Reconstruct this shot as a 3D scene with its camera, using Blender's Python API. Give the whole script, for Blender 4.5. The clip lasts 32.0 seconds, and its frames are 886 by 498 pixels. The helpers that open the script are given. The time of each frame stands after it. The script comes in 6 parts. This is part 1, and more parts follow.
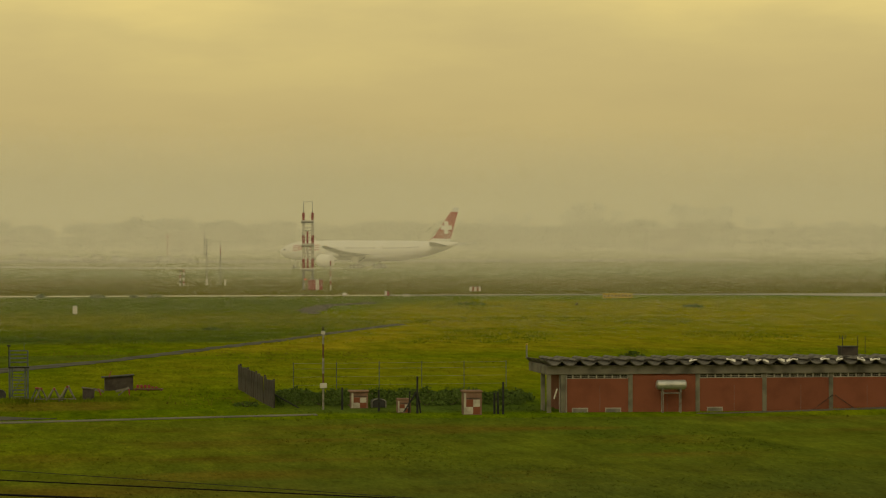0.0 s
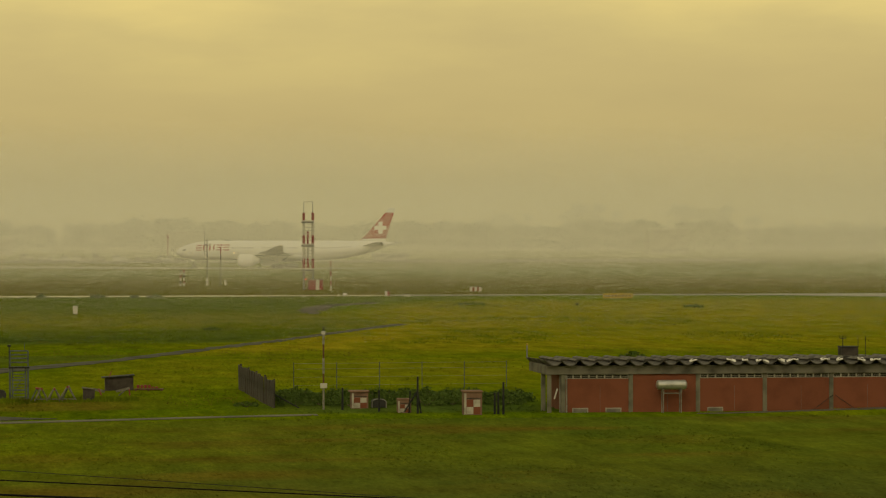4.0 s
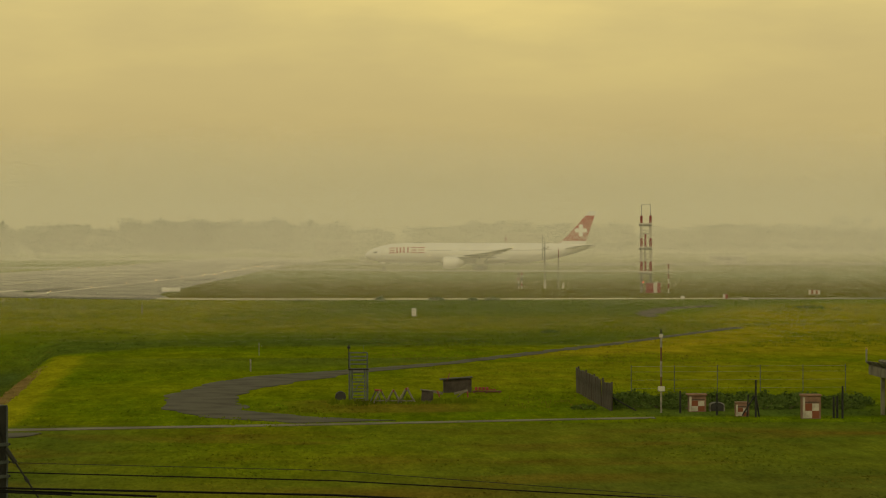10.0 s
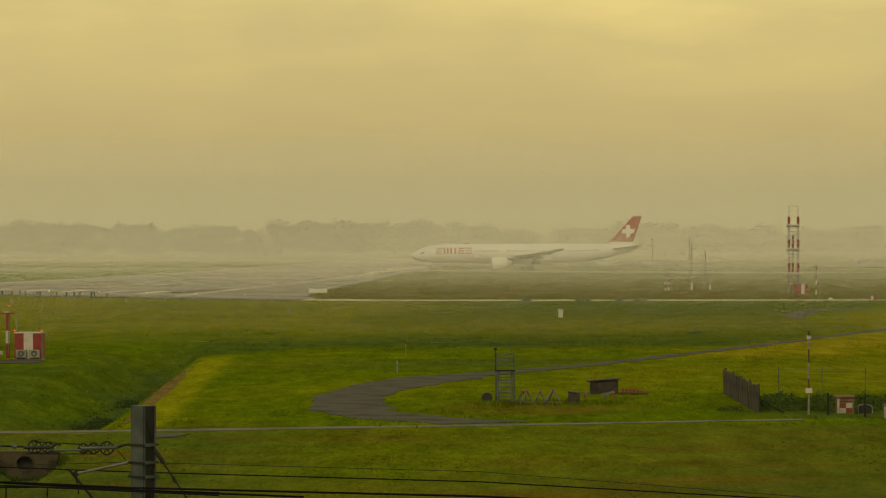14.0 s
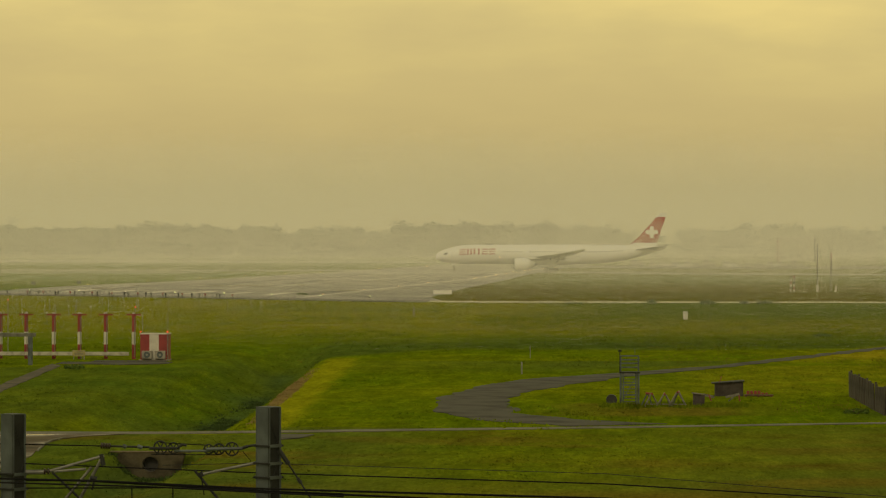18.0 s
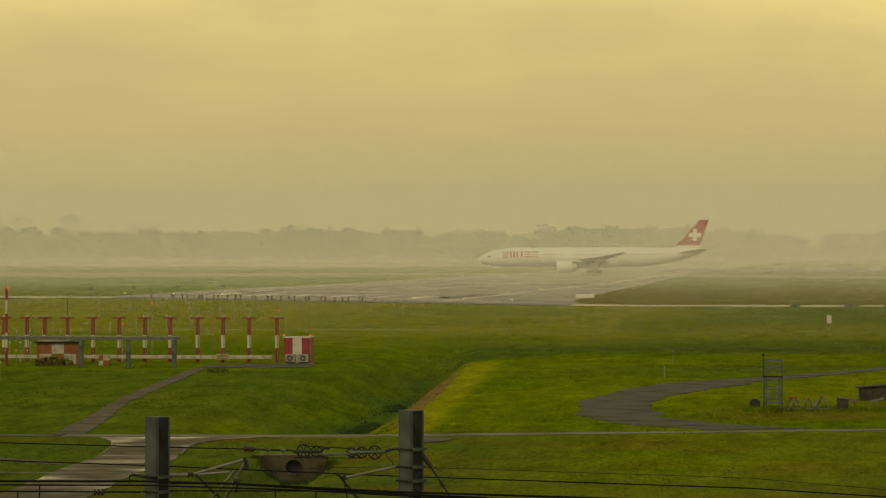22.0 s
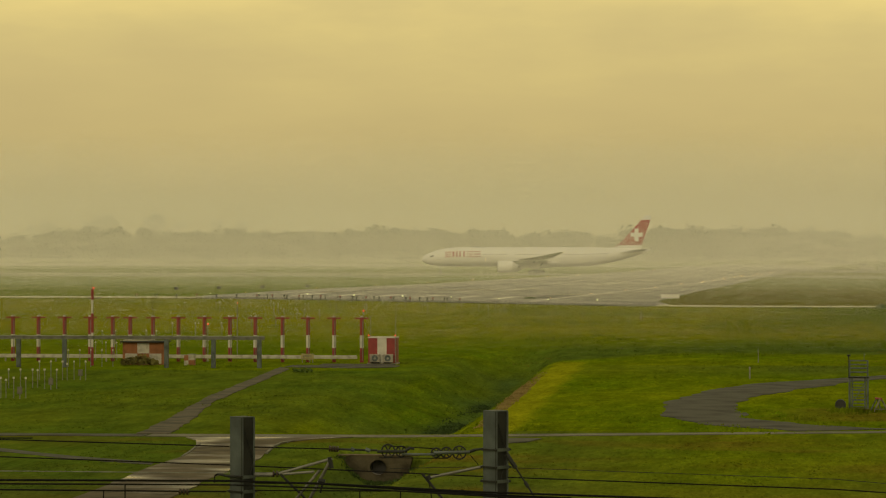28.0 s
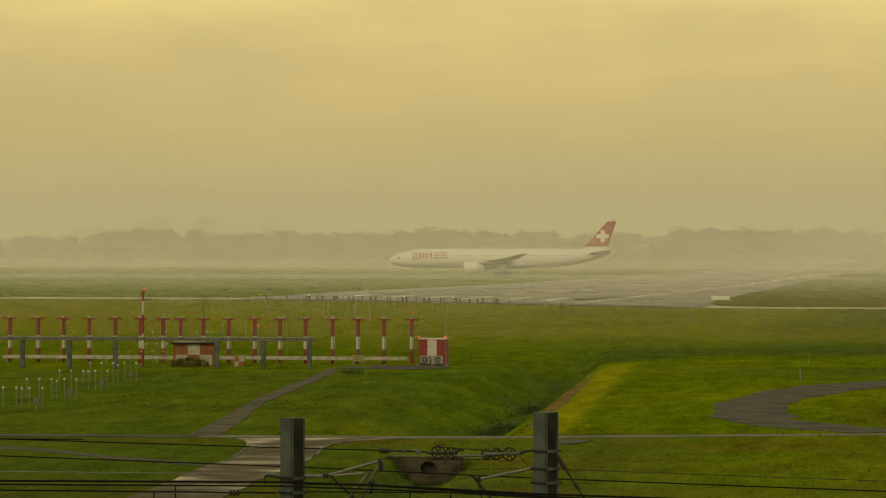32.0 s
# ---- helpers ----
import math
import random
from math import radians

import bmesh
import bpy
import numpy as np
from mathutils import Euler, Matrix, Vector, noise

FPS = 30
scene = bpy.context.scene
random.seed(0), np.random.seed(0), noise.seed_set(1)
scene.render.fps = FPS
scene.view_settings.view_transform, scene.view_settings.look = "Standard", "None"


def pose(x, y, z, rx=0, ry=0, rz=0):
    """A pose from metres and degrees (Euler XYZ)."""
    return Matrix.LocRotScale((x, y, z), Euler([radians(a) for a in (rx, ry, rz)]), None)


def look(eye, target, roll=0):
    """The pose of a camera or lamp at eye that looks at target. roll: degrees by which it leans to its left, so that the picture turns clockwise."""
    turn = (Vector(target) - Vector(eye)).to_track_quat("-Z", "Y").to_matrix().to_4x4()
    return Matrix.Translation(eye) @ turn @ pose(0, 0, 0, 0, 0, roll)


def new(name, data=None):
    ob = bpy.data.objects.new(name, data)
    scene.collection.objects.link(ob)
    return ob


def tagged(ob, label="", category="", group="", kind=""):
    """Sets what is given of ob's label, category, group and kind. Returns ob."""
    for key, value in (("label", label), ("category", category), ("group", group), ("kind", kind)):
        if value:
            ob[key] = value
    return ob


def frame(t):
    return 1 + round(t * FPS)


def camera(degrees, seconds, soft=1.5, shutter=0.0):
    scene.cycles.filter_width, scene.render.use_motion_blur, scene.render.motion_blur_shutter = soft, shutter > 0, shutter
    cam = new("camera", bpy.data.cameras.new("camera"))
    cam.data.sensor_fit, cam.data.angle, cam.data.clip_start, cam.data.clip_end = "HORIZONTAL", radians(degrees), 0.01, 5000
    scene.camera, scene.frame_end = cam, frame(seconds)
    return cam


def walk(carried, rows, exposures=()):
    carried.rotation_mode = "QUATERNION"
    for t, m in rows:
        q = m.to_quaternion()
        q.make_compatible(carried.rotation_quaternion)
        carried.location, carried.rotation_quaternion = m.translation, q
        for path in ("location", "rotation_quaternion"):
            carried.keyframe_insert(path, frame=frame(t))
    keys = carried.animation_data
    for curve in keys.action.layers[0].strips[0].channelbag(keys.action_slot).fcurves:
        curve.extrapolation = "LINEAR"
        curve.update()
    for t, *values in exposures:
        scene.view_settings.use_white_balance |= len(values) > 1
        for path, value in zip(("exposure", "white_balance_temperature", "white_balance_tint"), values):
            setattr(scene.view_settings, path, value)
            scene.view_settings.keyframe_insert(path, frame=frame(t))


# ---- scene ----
# ===== camera =====
EYE = (0.0, 0.0, 11.6)
cam = camera(15.0, 32.0, soft=1.2)


def aim(pan, tilt, roll):
    """Pan to the right of +y, tilt upwards, roll; in degrees."""
    return Matrix.Translation(EYE) @ pose(0, 0, 0, 90, 0, -pan) @ pose(0, 0, 0, tilt) @ pose(0, 0, 0, 0, 0, roll)


walk(cam, [(t, aim(pan, tilt, -roll)) for t, pan, tilt, roll in (
    (0, 7.543, -0.303, 0.041), (0.5, 7.544, -0.302, 0.016), (1, 7.543, -0.303, 0.041),
    (1.5, 7.544, -0.301, 0.007), (2, 7.544, -0.301, 0.007), (2.5, 7.543, -0.303, 0.041),
    (3, 7.543, -0.304, 0.044), (3.5, 7.545, -0.304, 0.048), (5.5, 7.456, -0.285, 0.003),
    (6, 7.367, -0.289, 0.040), (6.5, 7.266, -0.304, 0.035), (7, 6.899, -0.302, -0.001),
    (7.5, 5.951, -0.294, 0.047), (8, 5.203, -0.282, -0.002), (8.5, 4.070, -0.263, -0.008),
    (9, 3.414, -0.258, 0.016), (9.5, 2.396, -0.243, -0.018), (10, 1.794, -0.250, 0.029),
    (10.5, 1.180, -0.234, -0.029), (11, 0.843, -0.231, -0.016), (11.5, 0.499, -0.221, -0.012),
    (12, -0.074, -0.210, 0.030), (12.5, -0.494, -0.217, 0.028), (13, -0.671, -0.240, -0.011),
    (13.5, -0.671, -0.234, 0.024), (15.5, -1.152, -0.219, -0.010), (16, -1.484, -0.232, -0.014),
    (16.5, -1.868, -0.231, -0.018), (17, -2.159, -0.214, -0.012), (17.5, -2.576, -0.210, 0.001),
    (18, -2.821, -0.198, -0.008), (18.5, -2.952, -0.174, -0.002), (19, -3.327, -0.165, 0.031),
    (19.5, -3.663, -0.170, -0.012), (20, -4.086, -0.165, 0.005), (20.5, -4.349, -0.156, -0.019),
    (21, -4.653, -0.138, 0.001), (21.5, -4.992, -0.141, -0.062), (22, -5.247, -0.135, 0.017),
    (22.5, -5.466, -0.136, 0.055), (23, -5.771, -0.135, 0.003), (23.5, -5.902, -0.136, -0.006),
    (24, -5.975, -0.135, -0.004), (24.5, -6.045, -0.125, 0.048), (26.5, -6.132, -0.151, -0.014),
    (27, -6.416, -0.136, -0.020), (27.5, -6.616, -0.136, -0.027), (28, -6.690, -0.131, -0.023),
    (28.5, -6.881, -0.124, -0.043), (29, -6.949, -0.136, -0.041), (29.5, -7.160, -0.123, -0.051),
    (30, -7.367, -0.121, -0.031), (30.5, -7.411, -0.121, -0.032), (31, -7.469, -0.109, -0.056),
    (31.5, -7.514, -0.106, -0.034), (32, -7.543, -0.106, -0.036),
)], exposures=[(0.0, 0.0), (9.0, 0.02), (16.0, 0.06), (24.0, 0.09), (32.0, 0.09)])

# ===== world and sun =====
SUN_EL, SUN_AZ = 40.0, 200.0
world = bpy.data.worlds.new("overcast_sky")
scene.world = world
world.use_nodes = True
wn, wl = world.node_tree.nodes, world.node_tree.links
wn.clear()
w_out = wn.new("ShaderNodeOutputWorld")
w_bg = wn.new("ShaderNodeBackground")
w_tc = wn.new("ShaderNodeTexCoord")
w_sep = wn.new("ShaderNodeSeparateXYZ")
w_ramp = wn.new("ShaderNodeValToRGB")
w_sky = wn.new("ShaderNodeTexSky")
w_sky.sky_type, w_sky.sun_disc = "NISHITA", False
w_sky.sun_elevation, w_sky.sun_rotation = radians(SUN_EL), radians(SUN_AZ)
w_sky.dust_density, w_sky.air_density = 6.0, 1.5
w_map = wn.new("ShaderNodeMapping")
w_map.inputs["Scale"].default_value = (9.0, 9.0, 34.0)
w_noise = wn.new("ShaderNodeTexNoise")
w_noise.inputs["Scale"].default_value = 1.0
w_noise.inputs["Detail"].default_value = 5.0
w_noise.inputs["Roughness"].default_value = 0.55
w_nr = wn.new("ShaderNodeMapRange")
w_nr.inputs["From Min"].default_value, w_nr.inputs["From Max"].default_value = 0.3, 0.7
w_nr.inputs["To Min"].default_value, w_nr.inputs["To Max"].default_value = -0.013, 0.013
w_add = wn.new("ShaderNodeMath")
w_scale = wn.new("ShaderNodeMath")
w_scale.operation = "MULTIPLY"
w_scale.inputs[1].default_value = 2.0
w_mix = wn.new("ShaderNodeMix")
w_mix.data_type, w_mix.blend_type = "RGBA", "ADD"
w_mix.inputs["Factor"].default_value = 0.02
els = w_ramp.color_ramp.elements
els[0].position, els[0].color = 0.0, (0.45, 0.375, 0.159, 1)
els[1].position, els[1].color = 1.0, (0.30, 0.265, 0.133, 1)
for height, col in ((0.012, (0.47, 0.375, 0.157, 1)), (0.030, (0.50, 0.39, 0.159, 1)), (0.050, (0.545, 0.425, 0.167, 1)), (0.062, (0.60, 0.47, 0.175, 1)),
                    (0.078, (0.73, 0.565, 0.191, 1)), (0.16, (0.70, 0.55, 0.201, 1)), (0.26, (0.46, 0.38, 0.170, 1))):
    e = els.new(height * 2)
    e.color = col
wl.new(w_tc.outputs["Generated"], w_sep.inputs[0])
wl.new(w_tc.outputs["Generated"], w_map.inputs[0])
wl.new(w_map.outputs[0], w_noise.inputs["Vector"])
wl.new(w_noise.outputs["Fac"], w_nr.inputs["Value"])
wl.new(w_sep.outputs["Z"], w_add.inputs[0])
wl.new(w_nr.outputs[0], w_add.inputs[1])
wl.new(w_add.outputs[0], w_scale.inputs[0])
wl.new(w_scale.outputs[0], w_ramp.inputs[0])
wl.new(w_ramp.outputs[0], w_mix.inputs["A"])
wl.new(w_sky.outputs[0], w_mix.inputs["B"])
wl.new(w_mix.outputs["Result"], w_bg.inputs["Color"])
w_bg.inputs["Strength"].default_value = 1.0
wl.new(w_bg.outputs[0], w_out.inputs[0])

sun = new("sun", bpy.data.lights.new("sun", "SUN"))
sun.data.energy, sun.data.angle, sun.data.color = 0.5, radians(25), (1.0, 0.86, 0.52)
sun.matrix_world = look((-60, -150, 150), (0, 50, 0))


# ===== materials =====
def mat(name, color, rough=0.7, metal=0.0, vary=0.18, scale=3.0, stain=0.25, bump=0.15, grain=40.0, spec=0.5, dark=None, wet=0.1):
    """A surface with grain at a small scale, stains at a large one, and a little relief."""
    m = bpy.data.materials.new(name)
    m.use_nodes = True
    nt = m.node_tree
    n, l = nt.nodes, nt.links
    b = n["Principled BSDF"]
    b.inputs["Metallic"].default_value = metal
    b.inputs["Specular IOR Level"].default_value = spec
    tc = n.new("ShaderNodeTexCoord")
    big, small = n.new("ShaderNodeTexNoise"), n.new("ShaderNodeTexNoise")
    big.inputs["Scale"].default_value, big.inputs["Detail"].default_value = scale, 6
    small.inputs["Scale"].default_value, small.inputs["Detail"].default_value = grain, 4
    l.new(tc.outputs["Object"], big.inputs["Vector"])
    l.new(tc.outputs["Object"], small.inputs["Vector"])
    info = n.new("ShaderNodeObjectInfo")
    mix = n.new("ShaderNodeMix")
    mix.data_type = "RGBA"
    d = dark or tuple(c * (1 - stain * 1.6) for c in color)
    mix.inputs["A"].default_value = (*d, 1)
    mix.inputs["B"].default_value = (*color, 1)
    mr = n.new("ShaderNodeMapRange")
    mr.inputs["From Min"].default_value, mr.inputs["From Max"].default_value = 0.32, 0.55
    l.new(big.outputs["Fac"], mr.inputs["Value"])
    l.new(mr.outputs[0], mix.inputs["Factor"])
    hsv = n.new("ShaderNodeHueSaturation")
    l.new(mix.outputs["Result"], hsv.inputs["Color"])
    val = n.new("ShaderNodeMath")
    val.operation = "MULTIPLY_ADD"
    l.new(small.outputs["Fac"], val.inputs[0])
    val.inputs[1].default_value, val.inputs[2].default_value = 2 * vary, 1 - vary
    val2 = n.new("ShaderNodeMath")
    val2.operation = "MULTIPLY_ADD"
    l.new(info.outputs["Random"], val2.inputs[0])
    val2.inputs[1].default_value = 0.12
    l.new(val.outputs[0], val2.inputs[2])
    l.new(val2.outputs[0], hsv.inputs["Value"])
    l.new(hsv.outputs[0], b.inputs["Base Color"])
    rr = n.new("ShaderNodeMapRange")
    rr.inputs["To Min"].default_value, rr.inputs["To Max"].default_value = min(1, rough + 0.02 + wet), max(0.05, rough - wet)
    l.new(big.outputs["Fac"], rr.inputs["Value"])
    l.new(rr.outputs[0], b.inputs["Roughness"])
    if bump:
        bp = n.new("ShaderNodeBump")
        bp.inputs["Strength"].default_value, bp.inputs["Distance"].default_value = bump, 0.02
        l.new(small.outputs["Fac"], bp.inputs["Height"])
        l.new(bp.outputs[0], b.inputs["Normal"])
    return m


def puddled(name, color):
    """Worn paving, dry and rough, with smooth standing water in its low places."""
    m = mat(name, color, 0.75, 0, 0.3, 0.5, 0.35, 0, 5.0)
    n, l = m.node_tree.nodes, m.node_tree.links
    b = n["Principled BSDF"]
    tc, low, mask = n.new("ShaderNodeTexCoord"), n.new("ShaderNodeTexNoise"), n.new("ShaderNodeMapRange")
    low.inputs["Scale"].default_value, low.inputs["Detail"].default_value = 0.17, 5
    l.new(tc.outputs["Object"], low.inputs["Vector"])
    mask.inputs["From Min"].default_value, mask.inputs["From Max"].default_value = 0.46, 0.64
    l.new(low.outputs["Fac"], mask.inputs["Value"])
    for key, dry, wet in (("Roughness", 0.8, 0.22), ("Specular IOR Level", 0.12, 0.45)):
        r = n.new("ShaderNodeMapRange")
        r.inputs["To Min"].default_value, r.inputs["To Max"].default_value = dry, wet
        l.new(mask.outputs[0], r.inputs["Value"])
        l.new(r.outputs[0], b.inputs[key])
    return m


def glow(name, color, strength):
    m = bpy.data.materials.new(name)
    m.use_nodes = True
    b = m.node_tree.nodes["Principled BSDF"]
    b.inputs["Base Color"].default_value = (*color, 1)
    b.inputs["Emission Color"].default_value = (*color, 1)
    b.inputs["Emission Strength"].default_value = strength
    return m


def grass_mat(name, lush, dry, soil, streak=0.55, tufts=False):
    """Rough grass: mown streaks, patches at several scales, bare soil and dry tops."""
    m = bpy.data.materials.new(name)
    m.use_nodes = True
    nt = m.node_tree
    n, l = nt.nodes, nt.links
    b = n["Principled BSDF"]
    b.inputs["Roughness"].default_value = 0.9
    b.inputs["Specular IOR Level"].default_value = 0.0
    tc = n.new("ShaderNodeTexCoord")

    def tex(sx, sy, detail=6, rough=0.6, seed=0.0):
        mp = n.new("ShaderNodeMapping")
        mp.inputs["Scale"].default_value = (sx, sy, sx)
        mp.inputs["Location"].default_value = (seed, seed * 1.7, 0)
        t = n.new("ShaderNodeTexNoise")
        t.inputs["Scale"].default_value, t.inputs["Detail"].default_value, t.inputs["Roughness"].default_value = 1.0, detail, rough
        l.new(tc.outputs["Object"], mp.inputs[0])
        l.new(mp.outputs[0], t.inputs["Vector"])
        return t.outputs["Fac"]

    def rng(src, a, bb, c=0.0, d=1.0):
        r = n.new("ShaderNodeMapRange")
        for key, v in zip(("From Min", "From Max", "To Min", "To Max"), (a, bb, c, d)):
            r.inputs[key].default_value = v
        l.new(src, r.inputs["Value"])
        return r.outputs[0]

    def mix(f, a, bb, kind="MIX"):
        x = n.new("ShaderNodeMix")
        x.data_type, x.blend_type = "RGBA", kind
        for key, v in (("Factor", f), ("A", a), ("B", bb)):
            if isinstance(v, tuple):
                x.inputs[key].default_value = (*v, 1)
            elif isinstance(v, float):
                x.inputs[key].default_value = v
            else:
                l.new(v, x.inputs[key])
        return x.outputs["Result"]

    c = mix(rng(tex(0.035, 0.016, 5, 0.6, 3), 0.38, 0.62), lush, dry)
    c = mix(rng(tex(0.25, 0.06, 6, 0.65, 11), 0.40, 0.66, 0.0, streak), c, tuple(v * 0.62 for v in lush))
    c = mix(rng(tex(0.055, 0.42, 7, 0.72, 71), 0.48, 0.68, 0.0, 0.5), c, (soil[0] * 0.75, soil[1] * 0.95, soil[2]))
    c = mix(rng(tex(0.11, 0.05, 6, 0.7, 29), 0.60, 0.74, 0.0, 0.55), c, soil)
    c = mix(rng(tex(0.9, 0.16, 5, 0.7, 17), 0.48, 0.75, 0.0, 0.5), c, tuple(v * 1.3 for v in dry))
    c = mix(rng(tex(0.20, 0.045, 6, 0.7, 83), 0.56, 0.70, 0.0, 0.6), c, (0.075, 0.118, 0.004))
    fine = tex(4.5, 0.8, 5, 0.7, 5)

    def attr(key):
        a = n.new("ShaderNodeAttribute")
        a.attribute_name = key
        return a.outputs["Fac"]

    def times(a, bb):
        x = n.new("ShaderNodeMath")
        x.operation = "MULTIPLY"
        l.new(a, x.inputs[0])
        l.new(bb, x.inputs[1])
        return x.outputs[0]

    patch = tex(0.09, 0.035, 7, 0.68, 41)
    c = mix(times(attr("rank"), rng(patch, 0.30, 0.55, 0.45, 1.0)), c, (0.088, 0.120, 0.013))
    # deeper blue-green over ditch, gully, hedge foot and parts of the near field
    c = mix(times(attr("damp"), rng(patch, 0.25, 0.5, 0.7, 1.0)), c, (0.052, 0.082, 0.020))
    c = mix(times(attr("fresh"), rng(patch, 0.30, 0.55, 0.55, 0.9)), c, (0.235, 0.240, 0.007))
    c = mix(times(attr("brown"), rng(patch, 0.30, 0.60, 0.5, 1.0)), c, (0.125, 0.090, 0.013))
    c = mix(times(attr("gold"), rng(tex(0.22, 0.07, 7, 0.72, 53), 0.36, 0.60, 0.25, 1.0)), c, (0.270, 0.230, 0.012))
    hs = n.new("ShaderNodeHueSaturation")
    l.new(c, hs.inputs["Color"])
    value = times(rng(fine, 0.3, 0.7, 0.84, 1.40), rng(tex(0.42, 0.11, 7, 0.72, 61), 0.3, 0.7, 0.66, 1.30))
    if tufts:
        geo = n.new("ShaderNodeNewGeometry")
        value = times(value, rng(geo.outputs["Random Per Island"], 0.0, 1.0, 1.0, 1.3))
    l.new(value, hs.inputs["Value"])
    l.new(hs.outputs[0], b.inputs["Base Color"])
    bp = n.new("ShaderNodeBump")
    bp.inputs["Strength"].default_value, bp.inputs["Distance"].default_value = 0.6, 0.12
    l.new(fine, bp.inputs["Height"])
    l.new(bp.outputs[0], b.inputs["Normal"])
    return m


GRASS = grass_mat("airfield_grass", (0.095, 0.154, 0.003), (0.162, 0.190, 0.004), (0.112, 0.100, 0.006))
TURF = grass_mat("standing_grass", (0.095, 0.154, 0.003), (0.162, 0.190, 0.004), (0.112, 0.100, 0.006), tufts=True)
TUFT = mat("grass_blades", (0.125, 0.165, 0.008), 0.9, 0, 0.3, 0.3, 0.3, 0, spec=0.0)
DRYTUFT = mat("dry_straw", (0.17, 0.155, 0.022), 0.9, 0, 0.3, 0.3, 0.3, 0, spec=0.0)
BUSH = mat("bush_leaves", (0.080, 0.124, 0.022), 0.85, 0, 0.2, 0.8, 0.3, 0, spec=0.1)
LEAF = mat("tree_leaves", (0.042, 0.078, 0.022), 0.85, 0, 0.4, 0.2, 0.3, 0)
BARK = mat("bark", (0.12, 0.09, 0.05), 0.9)
ASPHALT = mat("old_asphalt", (0.085, 0.080, 0.062), 0.55, 0, 0.25, 0.15, 0.3, 0.3, 9.0)
WET = mat("wet_asphalt", (0.105, 0.095, 0.075), 0.40, 0, 0.35, 0.05, 0.55, 0.05, 0.4, 0.5)
GRAVEL = mat("gravel_track", (0.070, 0.067, 0.050), 0.8, 0, 0.4, 0.35, 0.36, 0.5, 4.0, 0.25)
EARTH = mat("worn_earth_path", (0.105, 0.090, 0.060), 0.9, 0, 0.4, 0.45, 0.4, 0.5, 3.0, 0.2, dark=(0.036, 0.036, 0.029))
STRAW = mat("cut_straw", (0.27, 0.20, 0.075), 0.9, 0, 0.3, 0.5, 0.3, 0, spec=0.0)
CONC = mat("concrete", (0.30, 0.28, 0.23), 0.8, 0, 0.15, 0.8, 0.3, 0.2, 30)
CONCD = mat("stained_concrete", (0.16, 0.15, 0.12), 0.8, 0, 0.2, 0.8, 0.4, 0.2, 30)
PERIM = mat("pale_concrete_road", (0.11, 0.10, 0.07), 0.6, 0, 0.2, 0.3, 0.3, 0.2, 8, 0.3)
ROADC = puddled("worn_wet_road", (0.105, 0.084, 0.050))
BRICK = mat("red_brick_wall", (0.172, 0.052, 0.022), 0.85, 0, 0.2, 0.9, 0.11, 0.4, 22)
CHALK = mat("chalky_white_paint", (0.40, 0.38, 0.31), 0.7, 0, 0.12, 2.0, 0.25, 0.05)
BRICKO = mat("orange_brick_paint", (0.25, 0.098, 0.036), 0.8, 0, 0.2, 1.2, 0.2, 0.3, 22)
WEATHERED = mat("weathered_white_paint", (0.17, 0.158, 0.125), 0.8, 0, 0.25, 2.5, 0.45, 0.1)
DIRTY = mat("dirty_white_paint", (0.24, 0.225, 0.18), 0.7, 0, 0.15, 2.5, 0.3, 0.1)
WHITE = mat("white_paint", (0.50, 0.48, 0.42), 0.55, 0, 0.08, 1.5, 0.15, 0.05)
REDP = mat("red_paint", (0.225, 0.026, 0.024), 0.5, 0, 0.1, 1.5, 0.15, 0.05)
YELL = mat("yellow_paint", (0.46, 0.32, 0.02), 0.5, 0, 0.1, 2, 0.15, 0.05)
BLACK = mat("black_paint", (0.02, 0.02, 0.018), 0.6, 0, 0.2, 2)
GALV = mat("galvanised_steel", (0.24, 0.24, 0.21), 0.5, 0.4, 0.15, 2.5, 0.3, 0.1)
STEELM = mat("dull_tube_steel", (0.15, 0.15, 0.13), 0.55, 0.3, 0.15, 2.5, 0.3, 0.1)
STEELD = mat("weathered_pole_steel", (0.088, 0.108, 0.106), 0.6, 0.25, 0.2, 1.6, 0.35, 0.2)
STEELDD = mat("dark_steel", (0.026, 0.028, 0.026), 0.65, 0.3, 0.2, 3, spec=0.3)
RUST = mat("rusty_iron", (0.12, 0.055, 0.03), 0.8, 0.2, 0.3, 4)
CABLE = mat("black_cable", (0.007, 0.007, 0.007), 0.8, 0, 0.1, 2, 0.1, 0, spec=0.15)
INSUL = mat("brown_porcelain", (0.040, 0.024, 0.017), 0.35, 0, 0.1, 4)
WOODD = mat("dark_weathered_boards", (0.055, 0.045, 0.036), 0.9, 0, 0.35, 1.2, 0.4, 0.3)
FADED = mat("faded_pink_render", (0.20, 0.115, 0.073), 0.85, 0, 0.2, 1.5, 0.25, 0.2)
POSTC = mat("grey_green_concrete", (0.165, 0.158, 0.115), 0.85, 0, 0.2, 0.9, 0.35, 0.2, 20)
ROOF = mat("fibre_cement_roof", (0.13, 0.12, 0.10), 0.75, 0, 0.25, 1.2, 0.5, 0.3, 12)
TANK = mat("silver_tank_paint", (0.50, 0.50, 0.46), 0.35, 0.7, 0.1, 1.5, 0.25, 0.05)
SKIN = mat("aircraft_white", (0.74, 0.735, 0.70), 0.40, 0, 0.02, 0.12, 0.05, 0, 3.0)
SKINR = mat("aircraft_red", (0.34, 0.045, 0.040), 0.35, 0, 0.03, 0.2, 0.05, 0)
GREYW = mat("aircraft_grey", (0.42, 0.42, 0.40), 0.45, 0.1, 0.05, 0.3, 0.1, 0)
